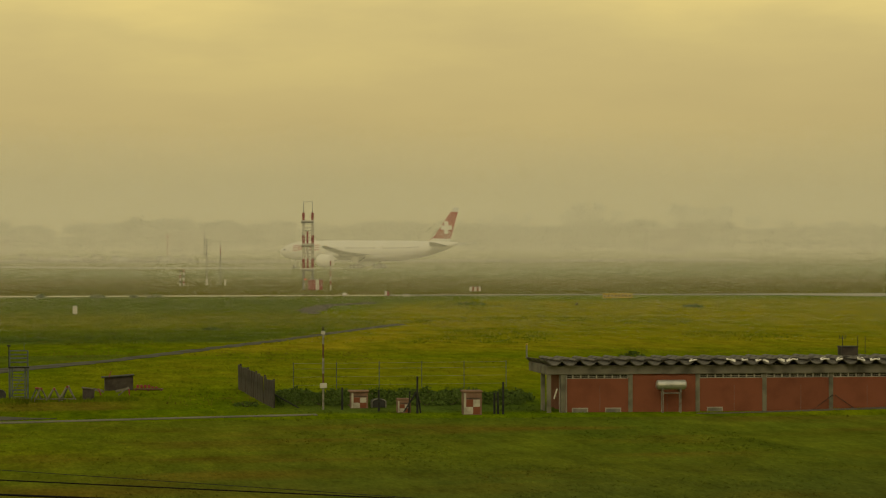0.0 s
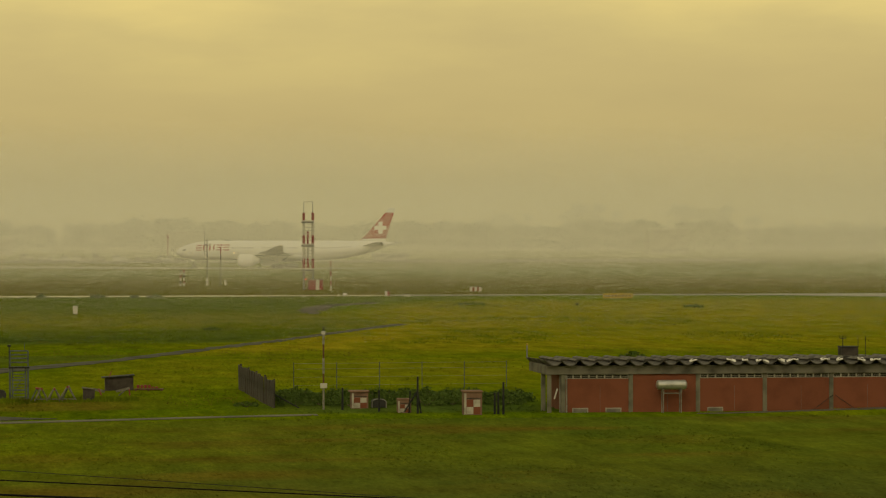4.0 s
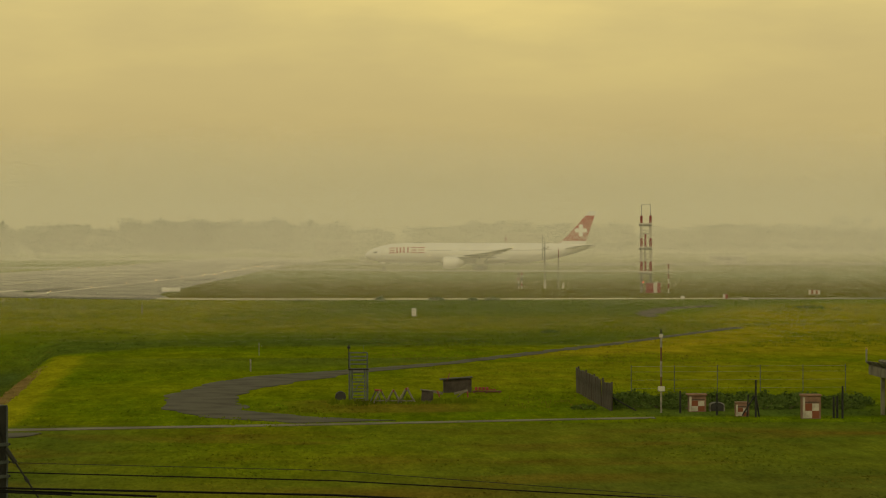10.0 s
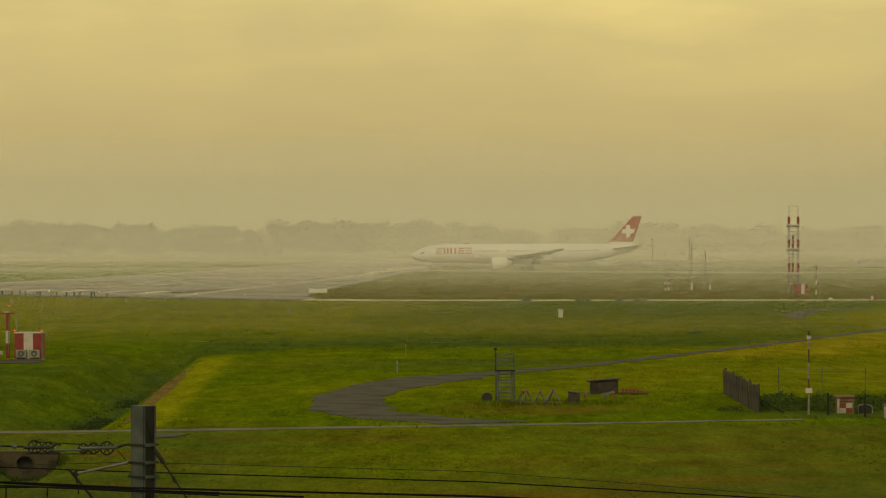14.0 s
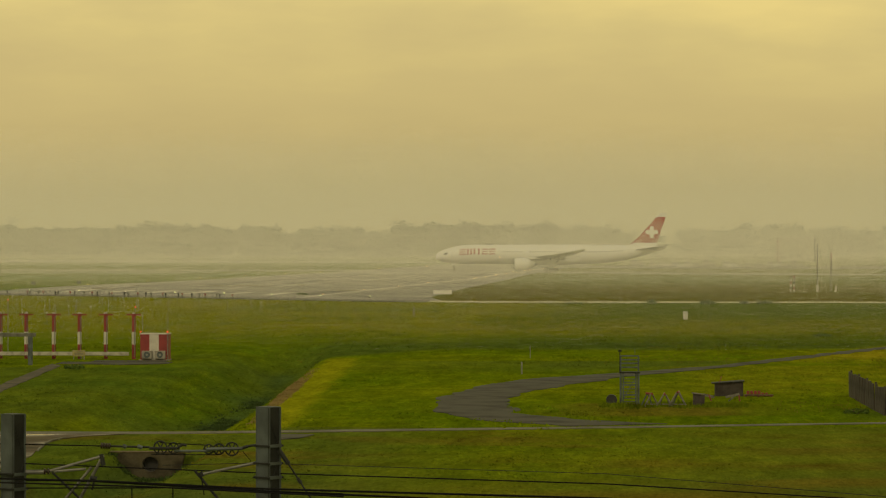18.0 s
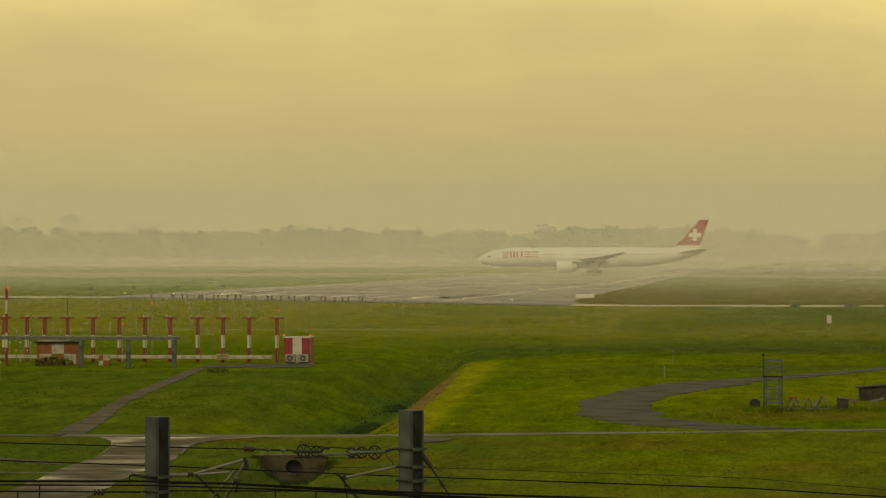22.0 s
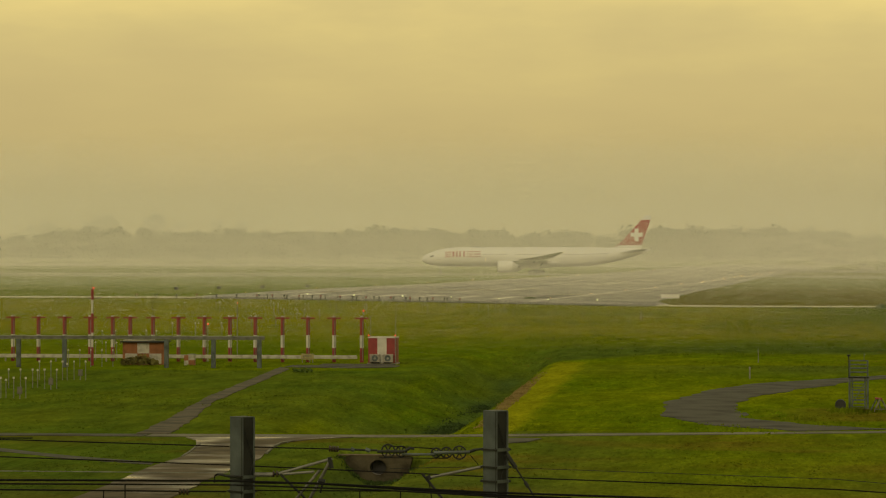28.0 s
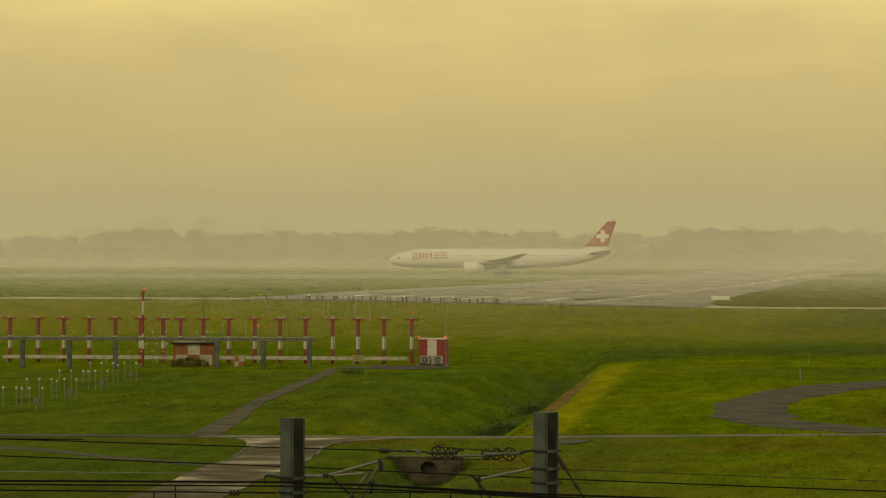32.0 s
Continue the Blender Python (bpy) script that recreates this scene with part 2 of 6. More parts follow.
DARK = mat("dark_glass", (0.03, 0.032, 0.035), 0.15, 0, 0.05, 2, 0.1, 0)
GLASS = mat("cabin_window_glass", (0.16, 0.16, 0.15), 0.2, 0, 0.05, 2, 0.1, 0)
RUBBER = mat("black_rubber", (0.025, 0.025, 0.025), 0.85, 0, 0.1, 4)
METAL = mat("bare_metal", (0.45, 0.44, 0.42), 0.35, 0.9, 0.1, 3)
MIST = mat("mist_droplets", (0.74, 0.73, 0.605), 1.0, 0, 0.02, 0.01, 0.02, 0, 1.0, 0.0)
LAMPW = glow("white_lamp", (1.0, 0.62, 0.28), 3.0)
LAMPR = glow("red_lamp", (1.0, 0.05, 0.03), 2.2)
LAMPG = glow("green_white_lamp", (0.85, 1.0, 0.5), 3.0)


# ===== mesh helpers =====
def smooth(v):
    v = min(1.0, max(0.0, v))
    return v * v * (3 - 2 * v)


def part(name, bm, material, parent=None, label="", shade=False):
    me = bpy.data.meshes.new(name)
    bm.to_mesh(me)
    bm.free()
    me.materials.append(material)
    if shade:
        for p in me.polygons:
            p.use_smooth = True
    ob = new(name, me)
    if parent:
        ob.parent = parent
    if label:
        ob["label"] = label
    return ob


def again(ob, m, parent=None):
    """Another object on the same mesh."""
    o = bpy.data.objects.new(ob.name.split(".")[0], ob.data)
    scene.collection.objects.link(o)
    o.parent = parent or ob.parent
    o.matrix_basis = m
    return o


def thing(name, label, category, at=(0, 0, 0), rz=0.0, group="", kind=""):
    ob = new(name)
    ob.empty_display_size = 0.2
    x, y, z = at
    ob.matrix_basis = pose(x, y, z or dip(x, y), 0, 0, rz)
    return tagged(ob, label, category, group, kind)


def box(bm, x0, x1, y0, y1, z0, z1, bevel=0.0, m=None):
    r = bmesh.ops.create_cube(bm, size=1.0, matrix=Matrix.Translation(((x0 + x1) / 2, (y0 + y1) / 2, (z0 + z1) / 2))
                              @ Matrix.Diagonal((x1 - x0, y1 - y0, z1 - z0, 1)))
    vs = r["verts"]
    if bevel:
        es = list({e for v in vs for e in v.link_edges})
        vs = [v for v in bmesh.ops.bevel(bm, geom=es, offset=bevel, segments=1, affect="EDGES")["verts"]]
    if m is not None:
        bmesh.ops.transform(bm, matrix=m, verts=[v for v in vs if v.is_valid])
    return bm


def B(*a, **k):
    return box(bmesh.new(), *a, **k)


def rod(bm, a, b, r, seg=8, r2=None):
    """A round bar from a to b."""
    a, b = Vector(a), Vector(b)
    d = b - a
    m = Matrix.Translation((a + b) / 2) @ d.to_track_quat("Z", "Y").to_matrix().to_4x4()
    bmesh.ops.create_cone(bm, cap_ends=True, segments=seg, radius1=r, radius2=r if r2 is None else r2, depth=d.length, matrix=m)
    return bm


def R(a, b, r, seg=8, r2=None):
    return rod(bmesh.new(), a, b, r, seg, r2)


def ball(bm, c, r, u=8, v=6):
    bmesh.ops.create_uvsphere(bm, u_segments=u, v_segments=v, radius=r, matrix=Matrix.Translation(c))
    return bm


def loft(rings, close=True, caps=True):
    """A skin through rings of points."""
    bm = bmesh.new()
    vr = [[bm.verts.new(p) for p in ring] for ring in rings]
    n = len(vr[0])
    for a, b in zip(vr, vr[1:]):
        for i in range(n if close else n - 1):
            j = (i + 1) % n
            bm.faces.new((a[i], a[j], b[j], b[i]))
    if caps and close:
        bm.faces.new(vr[0][::-1])
        bm.faces.new(vr[-1])
    bmesh.ops.recalc_face_normals(bm, faces=bm.faces)
    return bm


# ===== the lie of the land =====
def drift(y):
    """How far the floor of the ditch swings away from the straw edge towards the road."""
    return 2.4 * (1 - smooth((y - 205) / 95))


def hollow(x, y):
    """Depth of the drainage ditch and of the gully below the culvert."""
    if y > 200:
        xc, along, deep = -26.0 - (y - 200) * 0.043 - drift(y), smooth((y - 202.5) / 2.5) * (1 - smooth((y - 300) / 90)), 2.65
    else:
        xc, along, deep = -25.9 + (200 - y) * 0.02, smooth((189.5 - y) / 1.0), 1.9
    u = x - xc
    side = smooth(1 - (abs(u) - 0.6) / (3.8 + (drift(y) if y > 200 else 0.0) if u > 0 else (10.0 - 4.0 * smooth((y - 255) / 60) if y > 200 else 2.4)))
    return deep * along * side


def dip(x, y):
    """The middle of the field lies a little lower than its right-hand side."""
    return -0.11 * smooth((20 - x) / 22) * smooth((y - 140) / 50) * (1 - smooth((y - 360) / 100))


def land(x, y):
    far = smooth((y - 900) / 130)
    z = (1 - far) * 1.5 * smooth((-x - 10) / 110) * smooth((y - 380) / 250) + far * smooth((60 - x) / 160)
    z += (0.9 * smooth((x - 10) / 50) + 0.9 * smooth((x - 120) / 100)) * math.exp(-((y - 960) / 35) ** 2)
    z += 15 * math.exp(-((x - 430) / 110) ** 2) * smooth((y - 1950) / 250)
    z += 14 * math.exp(-((x + 470) / 80) ** 2) * smooth((y - 1950) / 250)
    z += 0.34 * smooth((x - 43) / 18) * math.exp(-((y - 209.4) / 1.5) ** 4)
    return z + dip(x, y) - hollow(x, y)


def spaced(*runs):
    out = []
    for a, b, step in runs:
        n = max(1, int(round((b - a) / step)))
        out += [a + (b - a) * i / n for i in range(n)]
    return out + [runs[-1][1]]


gx = spaced((-4500, -900, 600), (-900, -130, 35), (-130, -48, 4), (-48, -14, 0.8), (-14, 70, 4), (70, 300, 10), (300, 900, 35), (900, 4500, 600))
gy = spaced((-900, 60, 160), (60, 140, 10), (140, 184, 2), (184, 214, 0.5), (214, 330, 2.5), (330, 420, 5), (420, 900, 15), (900, 1070, 8),
            (1070, 2300, 30), (2300, 4700, 300))
verts = [(x, y, land(x, y)) for y in gy for x in gx]
nx = len(gx)
faces = [(j * nx + i, j * nx + i + 1, (j + 1) * nx + i + 1, (j + 1) * nx + i) for j in range(len(gy) - 1) for i in range(nx - 1)]
me = bpy.data.meshes.new("ground")
me.from_pydata(verts, [], faces)
for p in me.polygons:
    p.use_smooth = True
me.materials.append(GRASS)


def track_x(y):
    """Where the gravel track runs at y."""
    pts = ((289, 0), (307, 10.5), (329, 19), (357, 29), (400, 43.5), (418, 49), (463, 44), (493, 45), (530, 51), (548, 62), (590, 90))
    for (a, xa), (b, xb) in zip(pts, pts[1:]):
        if a <= y <= b:
            return xa + (xb - xa) * (y - a) / (b - a)
    return -12.0 if y < 289 else 90.0


def growth(x, y):
    """Rank, dry golden, brown, darker green and fresh growth at a place, 0 to 1."""
    rank = gold = brown = damp = fresh = 0.0
    if 285 < y < 597:
        e = x - track_x(y)
        rank = smooth(-e / 5 + 0.5) * smooth((y - 285) / 25) * (0.2 + 0.8 * smooth((x + 30) / 30))
        gold = smooth(e / 4 + 0.4) * (1 - smooth((e - 10) / 16)) * smooth((y - 305) / 30) * (1 - smooth((y - 430) / 60))
        gold = max(gold, 0.75 * smooth((e - 4) / 10) * smooth((y - 300) / 40) * (1 - smooth((y - 540) / 40)), 0.50 * (1 - smooth((x + 20) / 30)) * smooth((y - 380) / 60))
    if 205 < y < 340:
        u = x + 26.0 + (y - 200) * 0.043
        fresh = smooth((u - 3.9) / 0.6) * (1 - smooth((u - 6.2 - (y - 205) * 0.006) / 0.5)) * (1 - smooth((y - 322) / 6))
        # patchy deep green on the left bank, strongest along the ditch floor
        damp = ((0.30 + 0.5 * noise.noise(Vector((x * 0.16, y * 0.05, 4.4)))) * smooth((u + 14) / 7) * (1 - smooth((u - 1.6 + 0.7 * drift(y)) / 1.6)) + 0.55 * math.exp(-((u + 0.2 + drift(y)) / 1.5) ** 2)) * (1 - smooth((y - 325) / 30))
    if 318 < y < 420 and -40 < x < 70:
        yb = 318 + min(28, 2.6 * max(0, x + 28))
        rank *= smooth((y - yb) / 8)
        damp = max(damp, 0.55 * smooth((y - yb - 3) / 10) * (1 - smooth((y - 362) / 34)) * smooth((x + 38) / 10) * (1 - smooth((x - 5) / 50)))
    if 385 < y < 520 and -50 < x < 60:
        gold = max(gold, 0.42 * smooth((y - 388) / 25) * (1 - smooth((y - 450) / 60)) * smooth((x + 50) / 12))
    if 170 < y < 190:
        # deeper green as the gully gets deeper
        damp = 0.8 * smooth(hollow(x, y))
    if y > 607 and x > -40:
        brown = (0.70 - 0.40 * smooth((y - 720) / 200)) * smooth((x + 38) / 8)
        rank = max(rank, 0.5)
    if y < 207 - (8 if x < -20 else 0):
        brown = max(0.0, 1.1 * noise.noise(Vector((x * 0.06, y * 0.13, 2.2))) + 0.9 * noise.noise(Vector((x * 0.2, y * 0.30, 5.2)))) + 0.04
        gold = 0.12 * smooth((x + 30) / 25)
        # near field deeper green towards the camera and out to both sides
        damp = max(damp, 0.45 * smooth((x + 8) / 25) + 0.45 * smooth((180 - y) / 45) + 0.5 * smooth((-x - 6) / 10))
    if 219 < y < 240 and -4 < x < 12:
        brown = 0.9 * smooth((y - 219) / 3) * (1 - smooth((y - 235) / 5)) * smooth((x + 4) / 3) * (1 - smooth((x - 7) / 5))
    if 236 < y < 305 and 2 < x < 60:
        gold = max(gold, 0.38 * smooth((y - 236) / 35) * smooth((x - 2) / 8))
    if 212 < y < 232 and 16 < x < 37:
        damp = max(damp, 0.75 * smooth((y - 212) / 3) * (1 - smooth((y - 228) / 4)) * smooth((x - 16) / 4))
    if x < -36 and y < 300:
        damp = max(damp, 0.42 * smooth((-30 - x) / 10))
    damp = max(0.0, damp)
    return rank, gold, brown, damp, fresh


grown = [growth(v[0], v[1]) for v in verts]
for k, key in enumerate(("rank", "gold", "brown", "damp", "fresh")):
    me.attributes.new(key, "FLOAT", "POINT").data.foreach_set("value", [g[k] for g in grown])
tagged(new("ground", me), "broad mown airfield grass with yellow and dark patches", "grass", kind="structure")


LAID = []


def strip(name, left, right, material, label, category, lift=0.03, step=6.0, kind="structure", thick=0.12, ragged=0.0):
    """A paved strip between two lines of points, laid on the land, with its own thickness."""
    def resample(pts, n):
        pts = [Vector((*p, 0)) for p in pts]
        acc = [0.0]
        for a, b in zip(pts, pts[1:]):
            acc.append(acc[-1] + (b - a).length)
        out = []
        for i in range(n + 1):
            s = acc[-1] * i / n
            k = max(j for j in range(len(acc) - 1) if acc[j] <= s + 1e-9)
            f = (s - acc[k]) / max(1e-9, acc[k + 1] - acc[k])
            out.append(pts[k].lerp(pts[k + 1], f))
        return out
    length = max(sum((Vector(b) - Vector(a)).length for a, b in zip(p, p[1:])) for p in (left, right))
    n = max(2, int(length / step))
    L, Rr = resample(left, n), resample(right, n)
    LAID.append(([(p.x, p.y) for p in L], [(p.x, p.y) for p in Rr]))
    bm = bmesh.new()
    rows = []
    for i, (a, b) in enumerate(zip(L, Rr)):
        m = max(1, min(10, int((a - b).length / 12)))
        if ragged:
            d = (b - a).normalized()
            a = a + d * ragged * (noise.noise(Vector((i * step * 0.28, 3.3, 0))) + 0.4 * noise.noise(Vector((i * step * 0.9, 5.3, 0))))
            b = b + d * ragged * (noise.noise(Vector((i * step * 0.25, 9.3, 0))) + 0.4 * noise.noise(Vector((i * step * 0.8, 1.3, 0))))
        rows.append([a.lerp(b, k / m) for k in range(m + 1)])
    m = max(len(r) for r in rows) - 1
    rows = [[r[0].lerp(r[-1], k / m) for k in range(m + 1)] for r in rows]
    top = [[bm.verts.new((p.x, p.y, land(p.x, p.y) + lift)) for p in r] for r in rows]
    for a, b in zip(top, top[1:]):
        for k in range(m):
            bm.faces.new((a[k], a[k + 1], b[k + 1], b[k]))
    edge = [e for e in bm.edges if e.is_boundary]
    low = bmesh.ops.extrude_edge_only(bm, edges=edge)["geom"]
    for v in low:
        if isinstance(v, bmesh.types.BMVert):
            v.co.z -= thick
    bmesh.ops.recalc_face_normals(bm, faces=bm.faces)
    return tagged(part(name, bm, material), label, category, kind=kind)


# ===== runway, taxiways, roads =====
SHINE = mat("shining_wet_asphalt", (0.10, 0.095, 0.08), 0.20, 0, 0.2, 0.04, 0.3, 0.0, 0.4, 0.5, wet=0.12)
strip("runway", [(-117, 603), (-112, 689), (-97, 804), (-83, 1027), (-52, 1600)], [(-30, 606), (-34, 640), (-32, 765), (-27, 926), (-18, 1170), (2, 1600)],
      WET, "wet grey asphalt runway with painted edge lines", "runway", 0.04, 12)
strip("taxiway_near", [(-330, 592), (-114.2, 594)], [(-330, 604), (-114.2, 605)], SHINE, "shining wet asphalt taxiway beside the runway end", "taxiway", 0.05, 12)
strip("runway_end", [(-114, 594), (-32.2, 594)], [(-114, 605), (-32.2, 607)], ASPHALT, "dull brown-grey paving at the runway end", "runway", 0.05, 12)
strip("taxiway_near", [(-32, 594), (70, 599)], [(-32, 607), (70, 609)], SHINE, "shining wet asphalt taxiway beside the runway end", "taxiway", 0.05, 12)
strip("taxiway_near", [(70.2, 599), (110, 602), (140, 596), (175, 560)], [(70.2, 609), (130, 609), (175, 608), (260, 612)],
      WET, "damp asphalt taxiway curving away", "taxiway", 0.05, 12)
strip("edge_drain", [(-120, 590.5), (-80, 590.5), (-33, 590.8)], [(-120, 592.5), (-80, 592.5), (-33, 592.8)], mat("dark_drain", (0.035, 0.032, 0.025), 0.8), "dark drain along the runway end", "drain", 0.06, 8)
strip("side_path", [(44, 209.7), (52, 209.9), (70, 210.2)], [(44, 209.3), (52, 208.9), (70, 208.2)], ASPHALT, "dark path along the front of the brick building", "path", 0.05, 3)
strip("taxiway_fillet", [(175, 556), (160, 545), (150, 530), (146, 512)], [(260, 612), (240, 580), (225, 545), (215, 505)],
      WET, "wet asphalt taxiway bend", "taxiway", 0.06, 8)
strip("taxiway_crossing", [(-420, 1058), (-90, 1058), (0, 1058), (50, 1046), (90, 1022), (125, 992)],
      [(-420, 1086), (-90, 1088), (20, 1092), (70, 1076), (115, 1052), (150, 1020)],
      WET, "wet taxiway crossing the runway", "taxiway", 0.07, 12)
strip("taxiway_far", [(-900, 1400), (-270, 1405), (-40, 1400)], [(-900, 1600), (-270, 1560), (-40, 1440)],
      WET, "wide pale wet taxiway far across the field", "taxiway", 0.06, 25)
strip("apron", [(-30, 1230), (60, 1240), (300, 1270)], [(-30, 1330), (60, 1340), (300, 1370)], ASPHALT, "far wet apron where vehicles park", "apron", 0.06, 20)
strip("taxiway_far", [(-900, 1000), (-300, 1010), (-120, 1000)], [(-900, 1030), (-300, 1036), (-120, 1022)],
      WET, "pale wet taxiway beyond the runway", "taxiway", 0.05, 25)

# repair strips and wet patches along the runway
DAMP = mat("dark_damp_asphalt", (0.060, 0.056, 0.046), 0.5, 0, 0.3, 0.05, 0.4, 0, 0.4, 0.4)
SHEEN = mat("standing_water", (0.09, 0.085, 0.07), 0.27, 0, 0.2, 0.05, 0.3, 0, 0.4, 0.6)
rs = random.Random(31)
for k in range(26):
    y = rs.uniform(625, 1150)
    u = rs.uniform(0.06, 0.94)
    mid = (-113 + 0.08 * (y - 620)) * (1 - u) + (-36 + 0.03 * (y - 620)) * u
    w, ln = rs.uniform(0.8, 2.6), rs.uniform(25, 90) * (y / 700)
    strip("runway_patch", [(mid - w, y), (mid - w + 0.05 * ln, y + ln)], [(mid + w, y), (mid + w + 0.05 * ln, y + ln)], rs.choice((DAMP, DAMP, SHEEN)),
          "long damp repair patch along the runway", "patch", 0.055 + 0.0004 * k, 8, thick=0.01, ragged=0.3)

for k in range(22):
    y = rs.uniform(640, 985)
    x = (-106 + 0.08 * (y - 620)) + rs.uniform(0.08, 0.92) * (66 - 0.05 * (y - 620))
    w, ln = rs.uniform(2.5, 8.0) * (y / 750), rs.uniform(1.5, 5.5)
    strip("puddle", [(x - w, y), (x - 0.4 * w, y + ln), (x + w, y + ln * 1.2)], [(x - 0.8 * w, y - 0.2 * ln), (x + 0.3 * w, y - 0.1 * ln), (x + 1.1 * w, y + 0.7 * ln)], SHINE,
          "shallow shining puddle on the runway", "puddle", 0.068 + 0.0004 * k, 1.5, thick=0.01, ragged=0.5)

# runway paint
bm = bmesh.new()


def paint(bm, a, b, w, lift):
    a, b = Vector((*a, 0)), Vector((*b, 0))
    n = max(1, int((b - a).length / 14))
    s = Vector((-(b - a).y, (b - a).x, 0)).normalized() * w / 2
    rows = []
    for i in range(n + 1):
        p = a.lerp(b, i / n)
        rows.append([bm.verts.new((q.x, q.y, land(q.x, q.y) + lift)) for q in (p + s, p - s)])
    for r, t in zip(rows, rows[1:]):
        bm.faces.new((r[0], r[1], t[1], t[0]))


paint(bm, (-56, 612), (-21, 1190), 1.2, 0.075)
paint(bm, (-108, 640), (-76, 1080), 1.0, 0.075)
for k in range(6):
    paint(bm, (-101 + 7.4 * k, 622 + 1.0 * k), (-99.5 + 7.4 * k, 652 + 1.0 * k), 2.0, 0.075)
for k in range(7):
    paint(bm, (-78 + 2.0 * k, 690 + 50 * k), (-77 + 2.0 * k, 718 + 50 * k), 1.0, 0.075)
tagged(part("runway_marking", bm, mat("worn_white_marking", (0.55, 0.52, 0.45), 0.4, 0, 0.2, 0.2, 0.4, 0, 6)), "worn white runway edge and threshold lines", "marking", kind="structure")

strip("perimeter_road", [(-110, 201.0), (-53, 200.0), (-41.4, 200.45)], [(-110, 198.6), (-53, 197.9), (-41.4, 198.2)],
      GRAVEL, "dark broken perimeter road beyond the junction", "road", 0.04, 1.2, thick=0.15, ragged=0.5)
strip("perimeter_road", [(-41.2, 200.45), (-26, 201.1), (0, 208.2), (11, 210.5), (20, 212.4)],
      [(-41.2, 198.2), (-26, 198.9), (0, 206.4), (11, 208.9), (20, 211.0)],
      PERIM, "narrow worn concrete perimeter road with a pale edge", "road", 0.04, 3, thick=0.15, ragged=0.15)
strip("access_road", [(-38.6, 197.4), (-36.9, 193.0), (-35.9, 186.3), (-35.2, 178.9), (-35.3, 169.7), (-34.6, 160.3), (-34.3, 149.4), (-33.5, 120)],
      [(-28.8, 198.6), (-31.4, 195.6), (-32.0, 191.6), (-31.6, 186.0), (-31.0, 181.3), (-30.6, 163.5), (-29.8, 149.3), (-28.5, 120)],
      ROADC, "wide wet concrete access road with puddles", "road", 0.05, 3, ragged=0.25)
strip("service_path", [(-51.4, 309), (-47.3, 252), (-43.9, 219), (-42.3, 201)], [(-49.8, 304), (-45.0, 240), (-42.6, 222), (-40.2, 201)],
      EARTH, "worn brownish service path through the grass", "path", 0.04, 0.7, ragged=0.4)
strip("side_track", [(-60, 189.5), (-48.6, 187.6), (-41.5, 179.5), (-35.8, 174.6)], [(-60, 187.4), (-48.9, 185.6), (-41.4, 177.6), (-35.6, 172.6)],
      GRAVEL, "dark side track joining the access road", "path", 0.03, 2, ragged=0.4)
strip("gravel_track", [(-2.5, 208.6), (-8.6, 215.5), (-11.8, 226), (-12.4, 246), (-10.5, 262), (-7.2, 276.5), (0.3, 289.5), (10.4, 307), (18.8, 329.5), (28.8, 357), (43, 399.5), (49.5, 419)],
      [(3.5, 211.0), (-2.2, 216.2), (-6.0, 224), (-7.4, 238.9), (-6.6, 252), (-4.6, 261.6), (1.6, 283.5), (11.0, 303), (19.4, 325.8), (29.4, 353), (43.5, 396.4), (50.4, 415)],
      GRAVEL, "dark gravel track curving through the grass", "track", 0.04, 0.9, ragged=0.7)
strip("gravel_track", [(43.0, 470), (43.5, 493), (49, 524), (60, 545)], [(44.5, 470), (48, 497), (52, 520), (62, 541)],
      EARTH, "dark gravel track branch towards the antenna mast", "track", 0.04, 1.5, ragged=1.3)

strip("asphalt_patch", [(-20.2, 195.2), (-19.2, 193.4), (-18.0, 195.0)], [(-19.9, 198.4), (-18.6, 199.0), (-17.4, 198.6)],
      GRAVEL, "small dark gravel patch beside the road", "gravel", 0.05, 0.6, ragged=0.5)
strip("gravel_pad", [(-51, 308.6), (-45, 307.0), (-42.5, 308.0), (-40.8, 309.5)], [(-51, 312.8), (-45, 313.6), (-42.5, 314), (-40.8, 313)],
      GRAVEL, "dark bare gravel pad before the shelter", "gravel", 0.06, 1.2, ragged=0.8)


def kerb(pts, label):
    top = thing("kerb", label, "kerb")
    for a, b in zip(pts, pts[1:]):
        d = Vector(b) - Vector(a)
        o = part("kerb_stone", B(0, d.length - 0.03, -0.06, 0.06, -0.05, 0.10, 0.015), POSTC, top)
        o.matrix_basis = pose(a[0], a[1], max(land(*a), land(*b)), 0, 0, math.degrees(math.atan2(d.y, d.x)))


kerb([(-31.6, 194.6), (-31.95, 192.0), (-31.85, 189.0), (-31.55, 186.0), (-31.2, 182.6)], "pale concrete kerb round the road flare")
kerb([(-36.5, 191.0), (-35.95, 186.3), (-35.5, 182.4), (-35.2, 178.9)], "pale concrete kerb beside the access road")

# culvert below the perimeter road
culvert = thing("culvert", "stained brown concrete culvert headwall with a round opening", "culvert", (-25.75, 188.35, 0))
bm = bmesh.new()
n = 20
ring = [(0.46 * math.cos(2 * math.pi * i / n), -1.05 + 0.42 * math.sin(2 * math.pi * i / n)) for i in range(n)]
outer = []
for x, z in ring:
    s = min((1.8 + 1.2 * (z + 1.05)) / max(1e-6, abs(x)), (0.70 if z > -1.05 else 1.1) / max(1e-6, abs(z + 1.05)))
    outer.append((x * s, -1.05 + (z + 1.05) * s))
